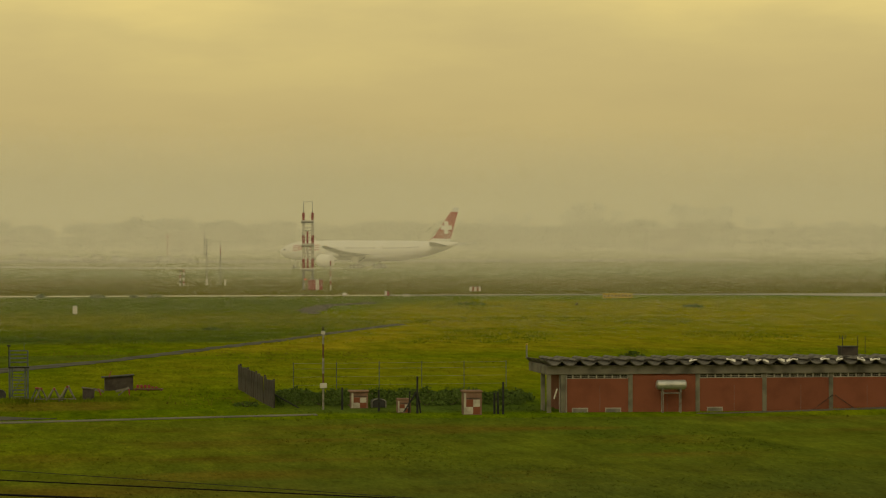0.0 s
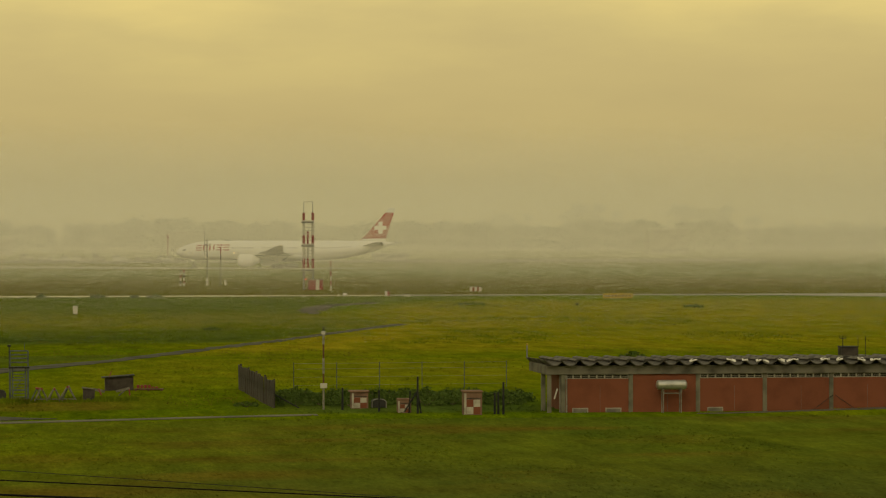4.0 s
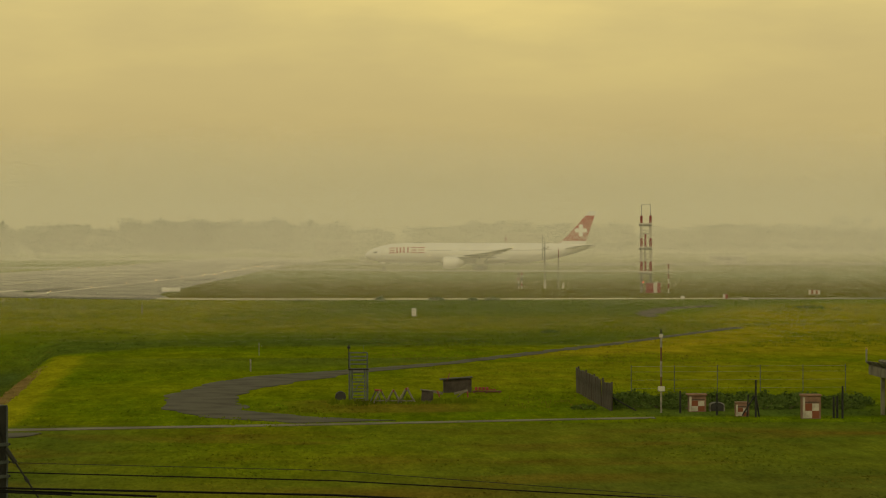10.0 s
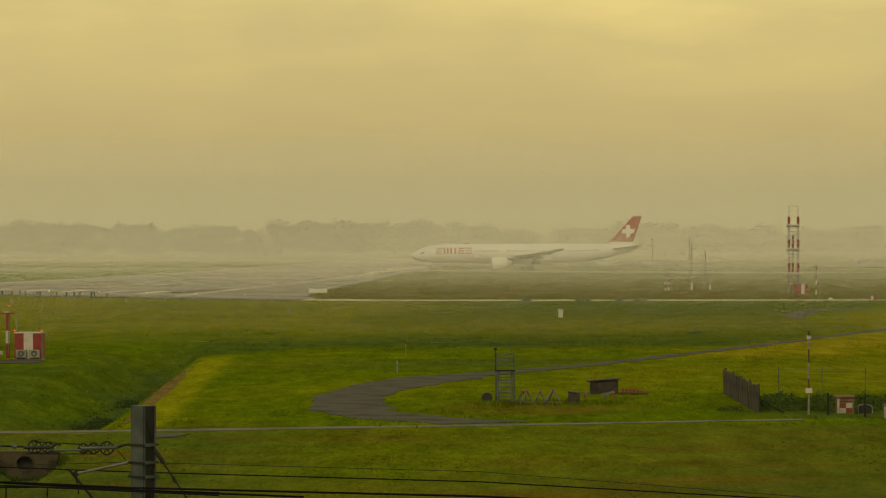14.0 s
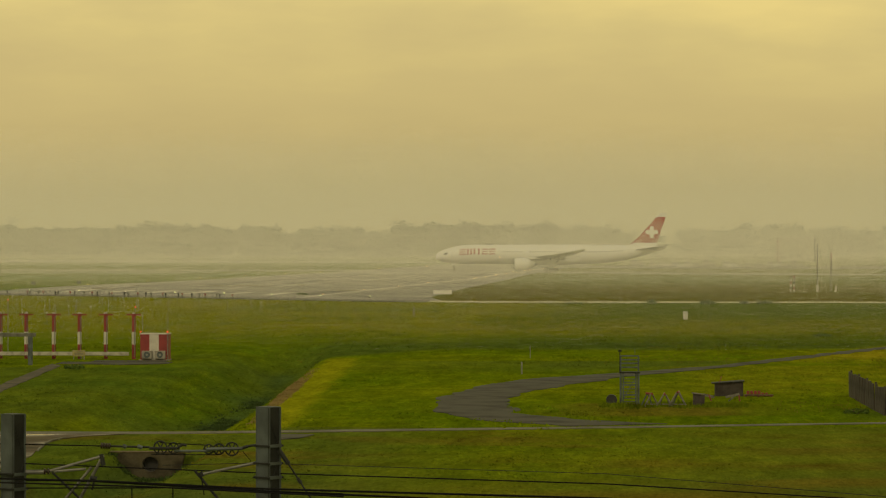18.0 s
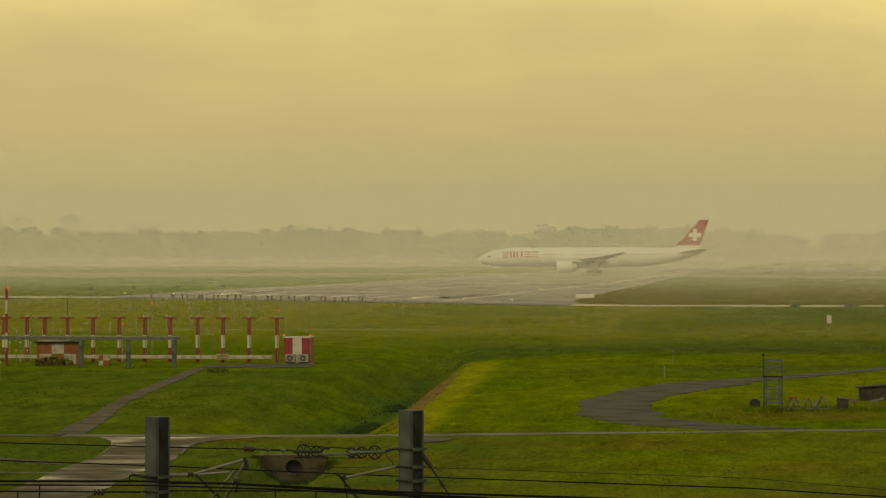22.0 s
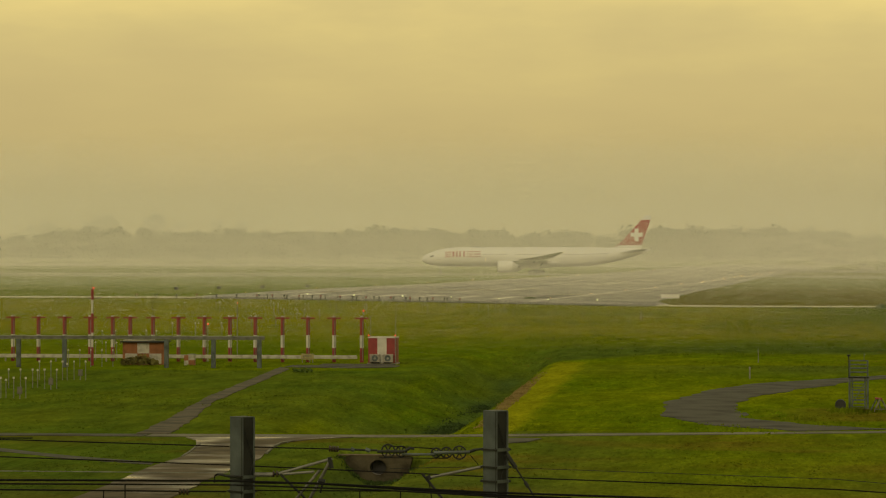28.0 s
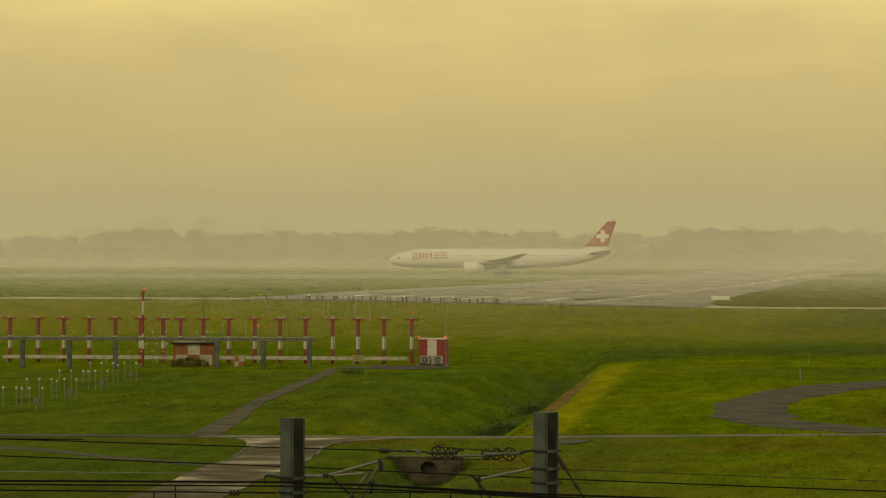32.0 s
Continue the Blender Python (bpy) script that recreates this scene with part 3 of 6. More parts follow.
for y0 in (-0.25, 0.25):
    a = [bm.verts.new((x, y0, z)) for x, z in ring]
    b = [bm.verts.new((x, y0, z)) for x, z in outer]
    for i in range(n):
        bm.faces.new((a[i], a[(i + 1) % n], b[(i + 1) % n], b[i]))
bmesh.ops.recalc_face_normals(bm, faces=bm.faces)
part("headwall", bm, mat("brown_stained_concrete", (0.080, 0.068, 0.040), 0.9, 0, 0.35, 0.9, 0.45, 0.3, 9.0, 0.2), culvert)
part("coping", B(-2.3, 2.3, -0.30, 0.30, -0.40, -0.33, 0.02), BARK, culvert)
bm = bmesh.new()
rings = [[(0.46 * math.cos(2 * math.pi * i / n), y, -1.05 + 0.42 * math.sin(2 * math.pi * i / n)) for i in range(n)] for y in (-0.2, 0.29)]
part("pipe", loft(rings, True, False), CONCD, culvert)
# black plate just inside the pipe stands in for its unlit depth
part("pipe_end", B(-0.5, 0.5, 0.30, 0.36, -1.55, -0.55), BLACK, culvert)

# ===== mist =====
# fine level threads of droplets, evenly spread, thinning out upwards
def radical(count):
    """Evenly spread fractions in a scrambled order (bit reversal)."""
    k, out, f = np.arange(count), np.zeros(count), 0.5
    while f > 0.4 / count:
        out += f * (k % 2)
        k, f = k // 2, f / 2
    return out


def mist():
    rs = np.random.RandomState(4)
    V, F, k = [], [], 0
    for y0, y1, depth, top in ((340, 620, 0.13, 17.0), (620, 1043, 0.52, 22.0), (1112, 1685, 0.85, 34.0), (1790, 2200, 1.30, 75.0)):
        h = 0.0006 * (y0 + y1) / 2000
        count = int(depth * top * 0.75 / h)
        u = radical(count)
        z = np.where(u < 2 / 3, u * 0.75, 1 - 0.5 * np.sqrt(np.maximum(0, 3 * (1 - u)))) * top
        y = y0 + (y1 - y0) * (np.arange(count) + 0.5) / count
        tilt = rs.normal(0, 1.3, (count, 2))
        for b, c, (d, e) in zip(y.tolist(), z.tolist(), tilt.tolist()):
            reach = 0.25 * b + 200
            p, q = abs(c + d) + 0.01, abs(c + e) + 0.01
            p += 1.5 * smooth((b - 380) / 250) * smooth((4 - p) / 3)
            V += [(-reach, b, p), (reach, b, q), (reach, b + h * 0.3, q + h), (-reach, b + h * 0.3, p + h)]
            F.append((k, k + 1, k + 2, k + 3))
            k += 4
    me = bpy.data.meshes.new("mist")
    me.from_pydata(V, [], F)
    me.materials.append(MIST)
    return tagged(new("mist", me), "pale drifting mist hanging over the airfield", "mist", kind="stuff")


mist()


# ===== grass tufts, bushes =====
def blades(name, spots, material, label, category, height=0.25, n=5, spread=0.18, kind="stuff"):
    rs = random.Random(len(spots))
    V, F = [], []
    for x, y, s in spots:
        z0 = land(x, y)
        for _ in range(n):
            a = rs.uniform(0, 6.28)
            px, py = x + spread * s * rs.uniform(-1, 1), y + spread * s * rs.uniform(-1, 1)
            h = height * s * rs.uniform(0.5, 1.2)
            lean = h * rs.uniform(0.1, 0.7)
            wd = 0.035 * s + 0.02
            k = len(V)
            V += [(px - wd * math.sin(a), py + wd * math.cos(a), z0 - 0.02), (px + wd * math.sin(a), py - wd * math.cos(a), z0 - 0.02),
                  (px + lean * math.cos(a), py + lean * math.sin(a), z0 + h)]
            F.append((k, k + 1, k + 2))
    me = bpy.data.meshes.new(name)
    me.from_pydata(V, [], F)
    me.materials.append(material)
    return tagged(new(name, me), label, category, kind=kind)


def turf(name, count, x0, x1, y0, y1, seed, height, label):
    """Standing clumps of grass in the colours of the ground they grow from, none on the paving."""
    rng = np.random.RandomState(seed)
    y = y0 * (y1 / y0) ** rng.uniform(0, 1, count)
    x = rng.uniform(x0, x1, count)
    keep = np.abs(x) < 0.275 * y + 1
    for L, Rr in LAID:
        ring = np.array(L + Rr[::-1])
        if ring[:, 1].min() > y1 or ring[:, 1].max() < y0:
            continue
        inside = np.zeros(count, bool)
        jx, jy = x + rng.normal(0, 0.5, count), y + rng.normal(0, 1.0, count)
        for (ax, ay), (bx, by) in zip(ring, np.roll(ring, -1, 0)):
            if ay != by:
                inside ^= ((ay > jy) != (by > jy)) & (jx < (bx - ax) * (jy - ay) / (by - ay) + ax)
        keep &= ~inside
    x, y = x[keep], y[keep]
    patch = np.array([noise.noise(Vector((a * 0.11, b * 0.03, seed))) + 0.6 * noise.noise(Vector((a * 0.5, b * 0.12, seed))) for a, b in zip(x, y)])
    z = np.array([land(a, b) for a, b in zip(x, y)])
    grown = np.array([growth(a, b) for a, b in zip(x, y)])
    size = np.clip(0.75 + 0.9 * patch, 0.25, 1.8) * rng.uniform(0.7, 1.3, len(x))
    blade = 3
    V = np.zeros((len(x), blade, 3, 3))
    for k in range(blade):
        a = rng.uniform(0, 6.28, len(x))
        px, py = x + rng.uniform(-0.16, 0.16, len(x)), y + rng.uniform(-0.3, 0.3, len(x))
        h, wd = height * size * rng.uniform(0.5, 1.2, len(x)), 0.03 + 0.035 * size
        lean = h * rng.uniform(0.1, 1.0, len(x))
        V[:, k, 0] = np.stack((px - wd, py, z - 0.02), 1)
        V[:, k, 1] = np.stack((px + wd, py + 0.3 * wd, z - 0.02), 1)
        V[:, k, 2] = np.stack((px + lean * np.cos(a), py + lean * np.sin(a), z + h), 1)
    total = len(x) * blade * 3
    me = bpy.data.meshes.new(name)
    me.from_pydata(V.reshape(-1, 3).tolist(), [], np.arange(total).reshape(-1, 3).tolist())
    for k, key in enumerate(("rank", "gold", "brown", "damp", "fresh")):
        me.attributes.new(key, "FLOAT", "POINT").data.foreach_set("value", np.repeat(grown[:, k], blade * 3).astype(np.float32))
    me.materials.append(TURF)
    return tagged(new(name, me), label, "grass", kind="stuff")


turf("short_grass", 16000, -42, 42, 122, 214, 5, 0.055, "short uneven grass of the near field")
turf("rough_grass", 24000, -70, 80, 205, 345, 6, 0.09, "uneven mown grass round the tracks and the ditch")
turf("far_grass", 14000, -110, 120, 345, 590, 7, 0.16, "rough uneven grass before the runway end")

PAVED = ((-39, -24, 110, 202), (-13, 4, 206, 290), (34, 62, 208, 226))


def scatter(count, x0, x1, y0, y1, seed, clump=0.0, scale=(0.6, 1.4)):
    rs = random.Random(seed)
    out = []
    tries = 0
    while len(out) < count and tries < count * 12:
        tries += 1
        y = y0 * (y1 / y0) ** rs.random()
        x = rs.uniform(x0, x1)
        if abs(x) > 0.30 * y:
            continue
        if clump and noise.noise(Vector((x * 0.05, y * 0.02, seed))) < clump:
            continue
        if any(a < x < b and c < y < d for a, b, c, d in PAVED) or 196 < y - 0.30 * max(0, x + 26) < 205:
            continue
        out.append((x, y, rs.uniform(*scale)))
    return out


blades("tall_grass", [p for p in scatter(4200, -60, 90, 345, 590, 2, 0.12)], TUFT, "taller rough grass in patches", "grass", 0.2, 6, 0.5)
blades("dry_grass", [p for p in scatter(1500, -60, 90, 225, 560, 3, 0.22) if not (p[1] < 345 and p[0] < -18)], DRYTUFT, "dry straw-coloured grass tops", "grass", 0.12, 5, 0.9)
rs = random.Random(8)
bank = []
for _ in range(1500):
    y = rs.gauss(254, 11) if rs.random() < 0.9 else rs.uniform(210, 300)
    bank.append((-26.0 - (y - 200) * 0.043 + rs.gauss(4.1, 0.16), y, rs.uniform(0.5, 1.3)))
blades("dry_grass", bank, STRAW, "cut straw lying along the ditch edge", "grass", 0.08, 5, 0.3)



def bush(name, cx, cy, w, d, h, label, category="bush", material=None, count=None, z=None, fine=1.0):
    """A low bush: short stems and many small leaf clumps."""
    rs = random.Random(int(cx * 13 + cy * 7 + w * 100))
    top = thing(name, label, category, (cx, cy, land(cx, cy) if z is None else z))
    bm = bmesh.new()
    for _ in range(5):
        a = rs.uniform(0, 6.28)
        rod(bm, (0, 0, -0.05), (w * 0.3 * math.cos(a), d * 0.3 * math.sin(a), h * 0.6), 0.03, 5, 0.012)
    part("stems", bm, BARK, top)
    V, F = [], []
    n = count or int(60 + 90 * w)
    for _ in range(n):
        u, v, s = rs.uniform(-1, 1), rs.uniform(-1, 1), rs.random()
        lim = h * (1 - 0.65 * (u * u + v * v) / 2) * (0.75 + 0.35 * noise.noise(Vector((cx + u * w * 0.9, cy + v * 2, 0))))
        c = Vector((u * w / 2, v * d / 2, max(0.05, lim * (0.25 + 0.75 * s))))
        r = fine * rs.uniform(0.06, 0.16) * (0.7 + 0.4 * h)
        k = len(V)
        ax = Vector((rs.gauss(0, 1), rs.gauss(0, 1), rs.gauss(0, 1))).normalized()
        bx = ax.orthogonal().normalized()
        cx2 = ax.cross(bx)
        for p in (bx, cx2, -bx, -cx2):
            V.append(tuple(c + p * r * rs.uniform(0.7, 1.3) + ax * r * 0.3 * rs.uniform(-1, 1)))
        F.append((k, k + 1, k + 2, k + 3))
    me = bpy.data.meshes.new("leaves")
    me.from_pydata(V, [], F)
    me.materials.append(material or BUSH)
    o = new("leaves", me)
    o.parent = top
    return top


# ===== trees =====
def tree_mesh(seed, h, w):
    """Crown of leaf clumps round several limbs; returns trunk and crown meshes."""
    rs = random.Random(seed)
    bm = bmesh.new()
    rod(bm, (0, 0, -0.5), (0.2, 0.1, h * 0.45), 0.45, 7, 0.28)
    lobes = []
    for k in range(rs.randint(9, 12)):
        a = rs.uniform(0, 6.28)
        r = w * 0.5 * rs.uniform(0.15, 0.75)
        c = Vector((r * math.cos(a), r * math.sin(a), h * rs.uniform(0.14, 0.84)))
        lobes.append((c, w * rs.uniform(0.20, 0.34)))
        rod(bm, (0.15, 0.1, h * rs.uniform(0.2, 0.42)), c, 0.16, 5, 0.05)
    lobes.append((Vector((0, 0, h * 0.86)), w * 0.2))
    me_t = bpy.data.meshes.new("trunk")
    bm.to_mesh(me_t)
    bm.free()
    me_t.materials.append(BARK)
    V, F = [], []
    for c, r in lobes:
        for _ in range(80):
            d = Vector((rs.gauss(0, 1), rs.gauss(0, 1), rs.gauss(0, 1) * 0.8)).normalized()
            p = c + d * r * rs.uniform(0.55, 1.08)
            s = rs.uniform(0.35, 0.85)
            ax = (d + Vector((rs.gauss(0, .5), rs.gauss(0, .5), rs.gauss(0, .5)))).normalized()
            bx = ax.orthogonal().normalized()
            cx = ax.cross(bx)
            k = len(V)
            V += [tuple(p + bx * s), tuple(p + cx * s * 0.8 + ax * 0.2), tuple(p - bx * s * 0.9), tuple(p - cx * s)]
            F.append((k, k + 1, k + 2, k + 3))
    me_c = bpy.data.meshes.new("crown")
    me_c.from_pydata(V, [], F)
    me_c.materials.append(LEAF)
    return me_t, me_c


KINDS = [tree_mesh(i, 15, (11, 13, 9, 12, 14, 10)[i]) for i in range(6)]


def tree(x, y, s, kind, turn, label, group):
    top = thing("tree", label, "tree", (x, y, land(x, y) - 0.2), turn, group)
    top.scale = (s * 1.2, s * 1.2, s)
    for nm, me in zip(("trunk", "crown"), KINDS[kind]):
        o = new(nm, me)
        o.parent = top


rs = random.Random(21)
x = -560.0
while x < 620:
    for row in (0, 1):
        y = 1705 + row * 55 + rs.uniform(-18, 18) + 190 * smooth((x + 130) / 120)
        s = 1.02 + 0.30 * noise.noise(Vector((x * 0.013, 7.7 + row, 0))) + rs.uniform(-0.12, 0.14) - (0.10 if x > -60 else 0.0) - (0.04 if x > 120 else 0)
        tree((x + rs.uniform(-4, 4) + row * 5) * y / 1705, y, max(0.55, s) * y / 1705, rs.randrange(6), rs.uniform(0, 360), "hazy dark green tree in the far tree line", "far tree line")
    x += rs.uniform(7.0, 11.0)
V, F = [], []
for _ in range(9000):
    x = rs.uniform(-560, 620)
    y = 1686 + rs.uniform(-5, 8) + 190 * smooth((x + 130) / 120)
    lim = 6.5 + 2.6 * noise.noise(Vector((x * 0.06, 3.1, 0))) + 1.5 * noise.noise(Vector((x * 0.22, 8.1, 0)))
    c = Vector((x, y, land(x, y) + lim * rs.random() ** 0.7))
    k = len(V)
    r = rs.uniform(0.5, 1.1)
    ax = Vector((rs.gauss(0, 1), rs.gauss(0, 1), rs.gauss(0, 1))).normalized()
    bx = ax.orthogonal().normalized()
    cx = ax.cross(bx)
    V += [tuple(c + bx * r), tuple(c + cx * r), tuple(c - bx * r), tuple(c - cx * r)]
    F.append((k, k + 1, k + 2, k + 3))
me = bpy.data.meshes.new("undergrowth")
me.from_pydata(V, [], F)
me.materials.append(LEAF)
tagged(new("undergrowth", me), "low hazy undergrowth at the foot of the tree line", "undergrowth", kind="stuff")
for cx, spread, n, lo, hi in ((430, 150, 26, 0.75, 1.15), (-470, 80, 18, 0.7, 1.2)):
    for k in range(n):
        xx = cx + rs.uniform(-spread, spread)
        tree(xx, 2240 + rs.uniform(-40, 40), rs.uniform(lo, hi), rs.randrange(6), rs.uniform(0, 360), "tall hazy tree on a far rise", "trees on the far rise")


# ===== the airliner: nose towards -x, origin on the ground below the main gear =====
def fuselage_ring(x, n=36):
    """Section of the hull at x: half width, half height, height of its axis."""
    AX = 5.75
    if x < -24:
        u = (x + 37.0) / 13.0
        r = 3.1 * math.sqrt(max(0.0, 1 - (1 - u) ** 2.15))
        axis = AX - 0.85 * (1 - u) ** 1.8
        rz = r
    elif x > 12:
        u = (x - 12) / 24.7
        r = 3.1 * (1 - u ** 1.75) + 0.28 * u
        rz = r
        axis = AX + (3.1 - rz) * 0.82
    else:
        r = rz = 3.1
        axis = AX
    return [(x, r * math.cos(a), axis + rz * math.sin(a)) for a in (2 * math.pi * i / n for i in range(n))]


def hull_point(x, ang, off=0.0):
    ring = fuselage_ring(x, 4)
    r = abs(ring[0][1])
    rz = (ring[1][2] - ring[3][2]) / 2
    cz = (ring[1][2] + ring[3][2]) / 2
    return (x, (r + off) * math.cos(ang), cz + (rz + off) * math.sin(ang))


def hull_patch(bm, x0, x1, z0, z1, side, off=0.02, n=6, slant=0.0):
    """A thin panel on the side of the hull between two heights above the axis."""
    grid = []
    for i in range(n + 1):
        z = z0 + (z1 - z0) * i / n
        a = math.asin(max(-1, min(1, z / 3.12)))
        a = math.pi - a if side < 0 else a
        row = []
        for j in range(n + 1):
            x = x0 + (x1 - x0) * j / n + slant * i / n
            row.append(bm.verts.new(hull_point(x, a, off)))
        grid.append(row)
    for r, s in zip(grid, grid[1:]):
        for j in range(n):
            bm.faces.new((r[j], r[j + 1], s[j + 1], s[j]))


def airfoil(le, chord, z, thick, y, n=9):
    """Closed section at spanwise place y."""
    up, lo = [], []
    for i in range(n):
        u = (1 - math.cos(math.pi * i / (n - 1))) / 2
        t = thick * chord * (1.48 * math.sqrt(u) - 0.63 * u - 1.76 * u ** 2 + 1.42 * u ** 3 - 0.51 * u ** 4) * 2
        up.append((le + chord * u, y, z + t * 0.6))
        lo.append((le + chord * u, y, z - t * 0.4))
    return up + lo[::-1][1:-1]


def airliner():
    top = thing("airliner", "white twin-engined airliner with red tail fin and white cross", "airliner")
    xs = [-37.0 + 0.02, -36.85, -36.5, -36, -35.2, -34, -32.5, -30.5, -28, -25.5, -24] + [-24 + 3.6 * i for i in range(1, 10)] + [12] + [12 + 24.7 * i / 16 for i in range(1, 17)]
    hull = part("fuselage", loft([fuselage_ring(x) for x in xs]), SKIN, top, shade=True)
    for side in (1, -1):
        # plain red shapes for the airline's mark
        bm = bmesh.new()
        x = -29.2 if side < 0 else -19.6
        for w in (1.9, 2.9, 0.75, 1.9, 1.9):
            if w == 1.9:
                for a, b in ((-0.05, 0.32), (0.72, 1.08), (1.48, 1.85)):
                    hull_patch(bm, x, x + w * 1.05, a, b, side, 0.02, 4)
            else:
                for k in range(3 if w > 2 else 1):
                    hull_patch(bm, x + 1.05 * k, x + 1.05 * k + 0.6, -0.05, 1.85, side, 0.02, 4)
            x += w * 1.05 + 0.4
        part("red_mark", bm, SKINR, hull, "plain red blocks of the airline mark")
        bm = bmesh.new()
        x = -16.8
        while x < 23:
            if not (-9.0 < x < -7.2 or 5.8 < x < 8.2):
                hull_patch(bm, x, x + 0.24, 0.62, 0.96, side, 0.015, 1)
            x += 0.56 if not -0.5 < x < 3 else 0.9
        part("window_row", bm, GLASS, hull, "row of small dark cabin windows")
        bm = bmesh.new()
        hull_patch(bm, -34.3, -33.2, 0.55, 1.25, side, 0.02, 3, 0.35)
        part("cockpit_window", bm, DARK, hull)
        for dx in (-31.6, -15.6, -6.9, 8.0, 24.6):
            bm = bmesh.new()
            for z0, z1, a, b in ((-0.7, -0.62, 0, 1.1), (1.22, 1.3, 0, 1.1), (-0.7, 1.3, 0, 0.07), (-0.7, 1.3, 1.03, 1.1)):
                hull_patch(bm, dx + a, dx + b, z0, z1, side, 0.012, 2)
            part("door_outline", bm, GREYW, hull)
    # wing body fairing
    rings = []
    for i in range(13):
        u = i / 12
        x = -13 + 26 * u
        s = math.sin(math.pi * u) ** 0.55 + 0.02
        rings.append([(x, 3.4 * s * math.cos(a), 4.0 + (1.75 * s if math.sin(a) < 0 else 0.9 * s) * math.sin(a)) for a in (2 * math.pi * k / 20 for k in range(20))])
    part("belly_fairing", loft(rings), SKIN, top, shade=True)
    for side in (1, -1):
        secs = [(-11.5, 16.0, 4.3, 0.07, 2.2), (-9.0, 13.2, 4.55, 0.062, 5.0), (-4.6, 8.6, 5.0, 0.055, 10.5), (0.0, 6.1, 5.55, 0.05, 18.0),
                (5.1, 4.1, 6.4, 0.045, 26.0), (7.8, 2.9, 7.0, 0.04, 30.2), (10.5, 1.1, 7.45, 0.035, 32.3)]
        wing = part("wing", loft([[(p[0], p[1] * side, p[2]) for p in airfoil(le, c, z, th, y)] for le, c, z, th, y in secs]), GREYW, top, "grey wing", True)
        for y, x, ln in ((7.2, 3.2, 5.0), (13.5, 3.0, 4.2), (20.5, 6.0, 3.4)):
            bm = loft([[(x - ln / 2 + ln * u, side * y + 0.28 * math.sin(math.pi * min(0.98, max(0.02, u))) * math.cos(a),
                         4.35 + (y - 7) * 0.105 + 0.42 * math.sin(math.pi * min(0.98, max(0.02, u))) * math.sin(a)) for a in (2 * math.pi * k / 10 for k in range(10))]
                       for u in (0, 0.2, 0.5, 0.8, 1)])
            part("flap_fairing", bm, GREYW, wing, shade=True)
        # engine: cowl, spinner, pylon
        eng = thing("engine", "", "")
        eng.parent = top
        prof = [(-11.6, 1.60), (-11.4, 1.85), (-10.4, 1.97), (-8.6, 1.97), (-7.2, 1.80), (-6.4, 1.55), (-6.3, 1.2), (-5.0, 0.75)]
        ring = lambda x, r: [(x, side * 9.7 + r * math.cos(a), 2.62 + r * math.sin(a)) for a in (2 * math.pi * k / 28 for k in range(28))]
        part("cowl", loft([ring(-10.4, 1.45), ring(-11.5, 1.5)] + [ring(x, r) for x, r in prof]), SKIN, eng, shade=True)
        part("intake_lip", loft([ring(-11.62, 1.52), ring(-11.72, 1.60), ring(-11.60, 1.74), ring(-11.35, 1.87)], True, False), METAL, eng, "bare metal intake lip", True)
        part("fan", loft([ring(-10.9, 1.44), ring(-10.8, 1.44)]), DARK, eng)
        part("spinner", R((-11.4, side * 9.7, 2.62), (-10.9, side * 9.7, 2.62), 0.05, 12, 0.45), GREYW, eng)
        part("exhaust", R((-5.6, side * 9.7, 2.62), (-4.2, side * 9.7, 2.62), 0.7, 16, 0.15), METAL, eng)
        bm = loft([[(-10.2, side * 9.7 - 0.2, 4.5), (-10.2, side * 9.7 + 0.2, 4.5), (-3.6, side * 9.7 + 0.2, 4.3), (-3.6, side * 9.7 - 0.2, 4.3)],
                   [(-8.0, side * 9.7 - 0.2, 5.05), (-8.0, side * 9.7 + 0.2, 5.05), (-2.0, side * 9.7 + 0.2, 5.0), (-2.0, side * 9.7 - 0.2, 5.0)]])
        part("pylon", bm, SKIN, eng)
        # tailplane
        secs = [(26.2, 7.6, 7.15, 0.05, 1.2), (30.0, 5.0, 7.75, 0.045, 6.0), (33.8, 2.4, 8.35, 0.04, 10.7)]
        part("tailplane", loft([[(p[0], p[1] * side, p[2]) for p in airfoil(le, c, z, th, y)] for le, c, z, th, y in secs]), GREYW, top, "grey tailplane", True)
        # main bogie
        bog = thing("main_gear", "", "")
        bog.parent = top
        bog.location.z = 0.2
        part("strut", R((0.2, side * 5.5, 0.8), (-0.3, side * 5.3, 4.2), 0.26, 10), STEELDD, bog)
        part("brace", R((0.2, side * 5.5, 1.6), (2.4, side * 4.0, 3.6), 0.12, 8), STEELDD, bog)
        part("beam", R((-1.6, side * 5.5, 0.72), (1.6, side * 5.5, 0.72), 0.17, 8), STEELDD, bog)
        part("gear_door", B(-1.3, 1.3, side * 6.15 - 0.04, side * 6.15 + 0.04, 1.7, 3.7, 0.02), SKIN, bog)
        for wx in (-1.48, 0.0, 1.48):
            for wy in (-0.7, 0.7):
                w = part("tyre", R((wx, side * 5.5 + wy - 0.24, 0.67), (wx, side * 5.5 + wy + 0.24, 0.67), 0.67, 20), RUBBER, bog)
                part("rim", R((wx, side * 5.5 + wy - 0.26, 0.67), (wx, side * 5.5 + wy + 0.26, 0.67), 0.33, 12), STEELDD, w)
    # fin with cross
    secs = []
    for u in (0.0, 0.25, 0.5, 0.75, 0.88, 1.0):
        z = 8.55 + 10.35 * u
        le, te = 25.4 + 9.3 * u, 33.4 + 3.5 * u
        if u == 0:
            le = 24.7
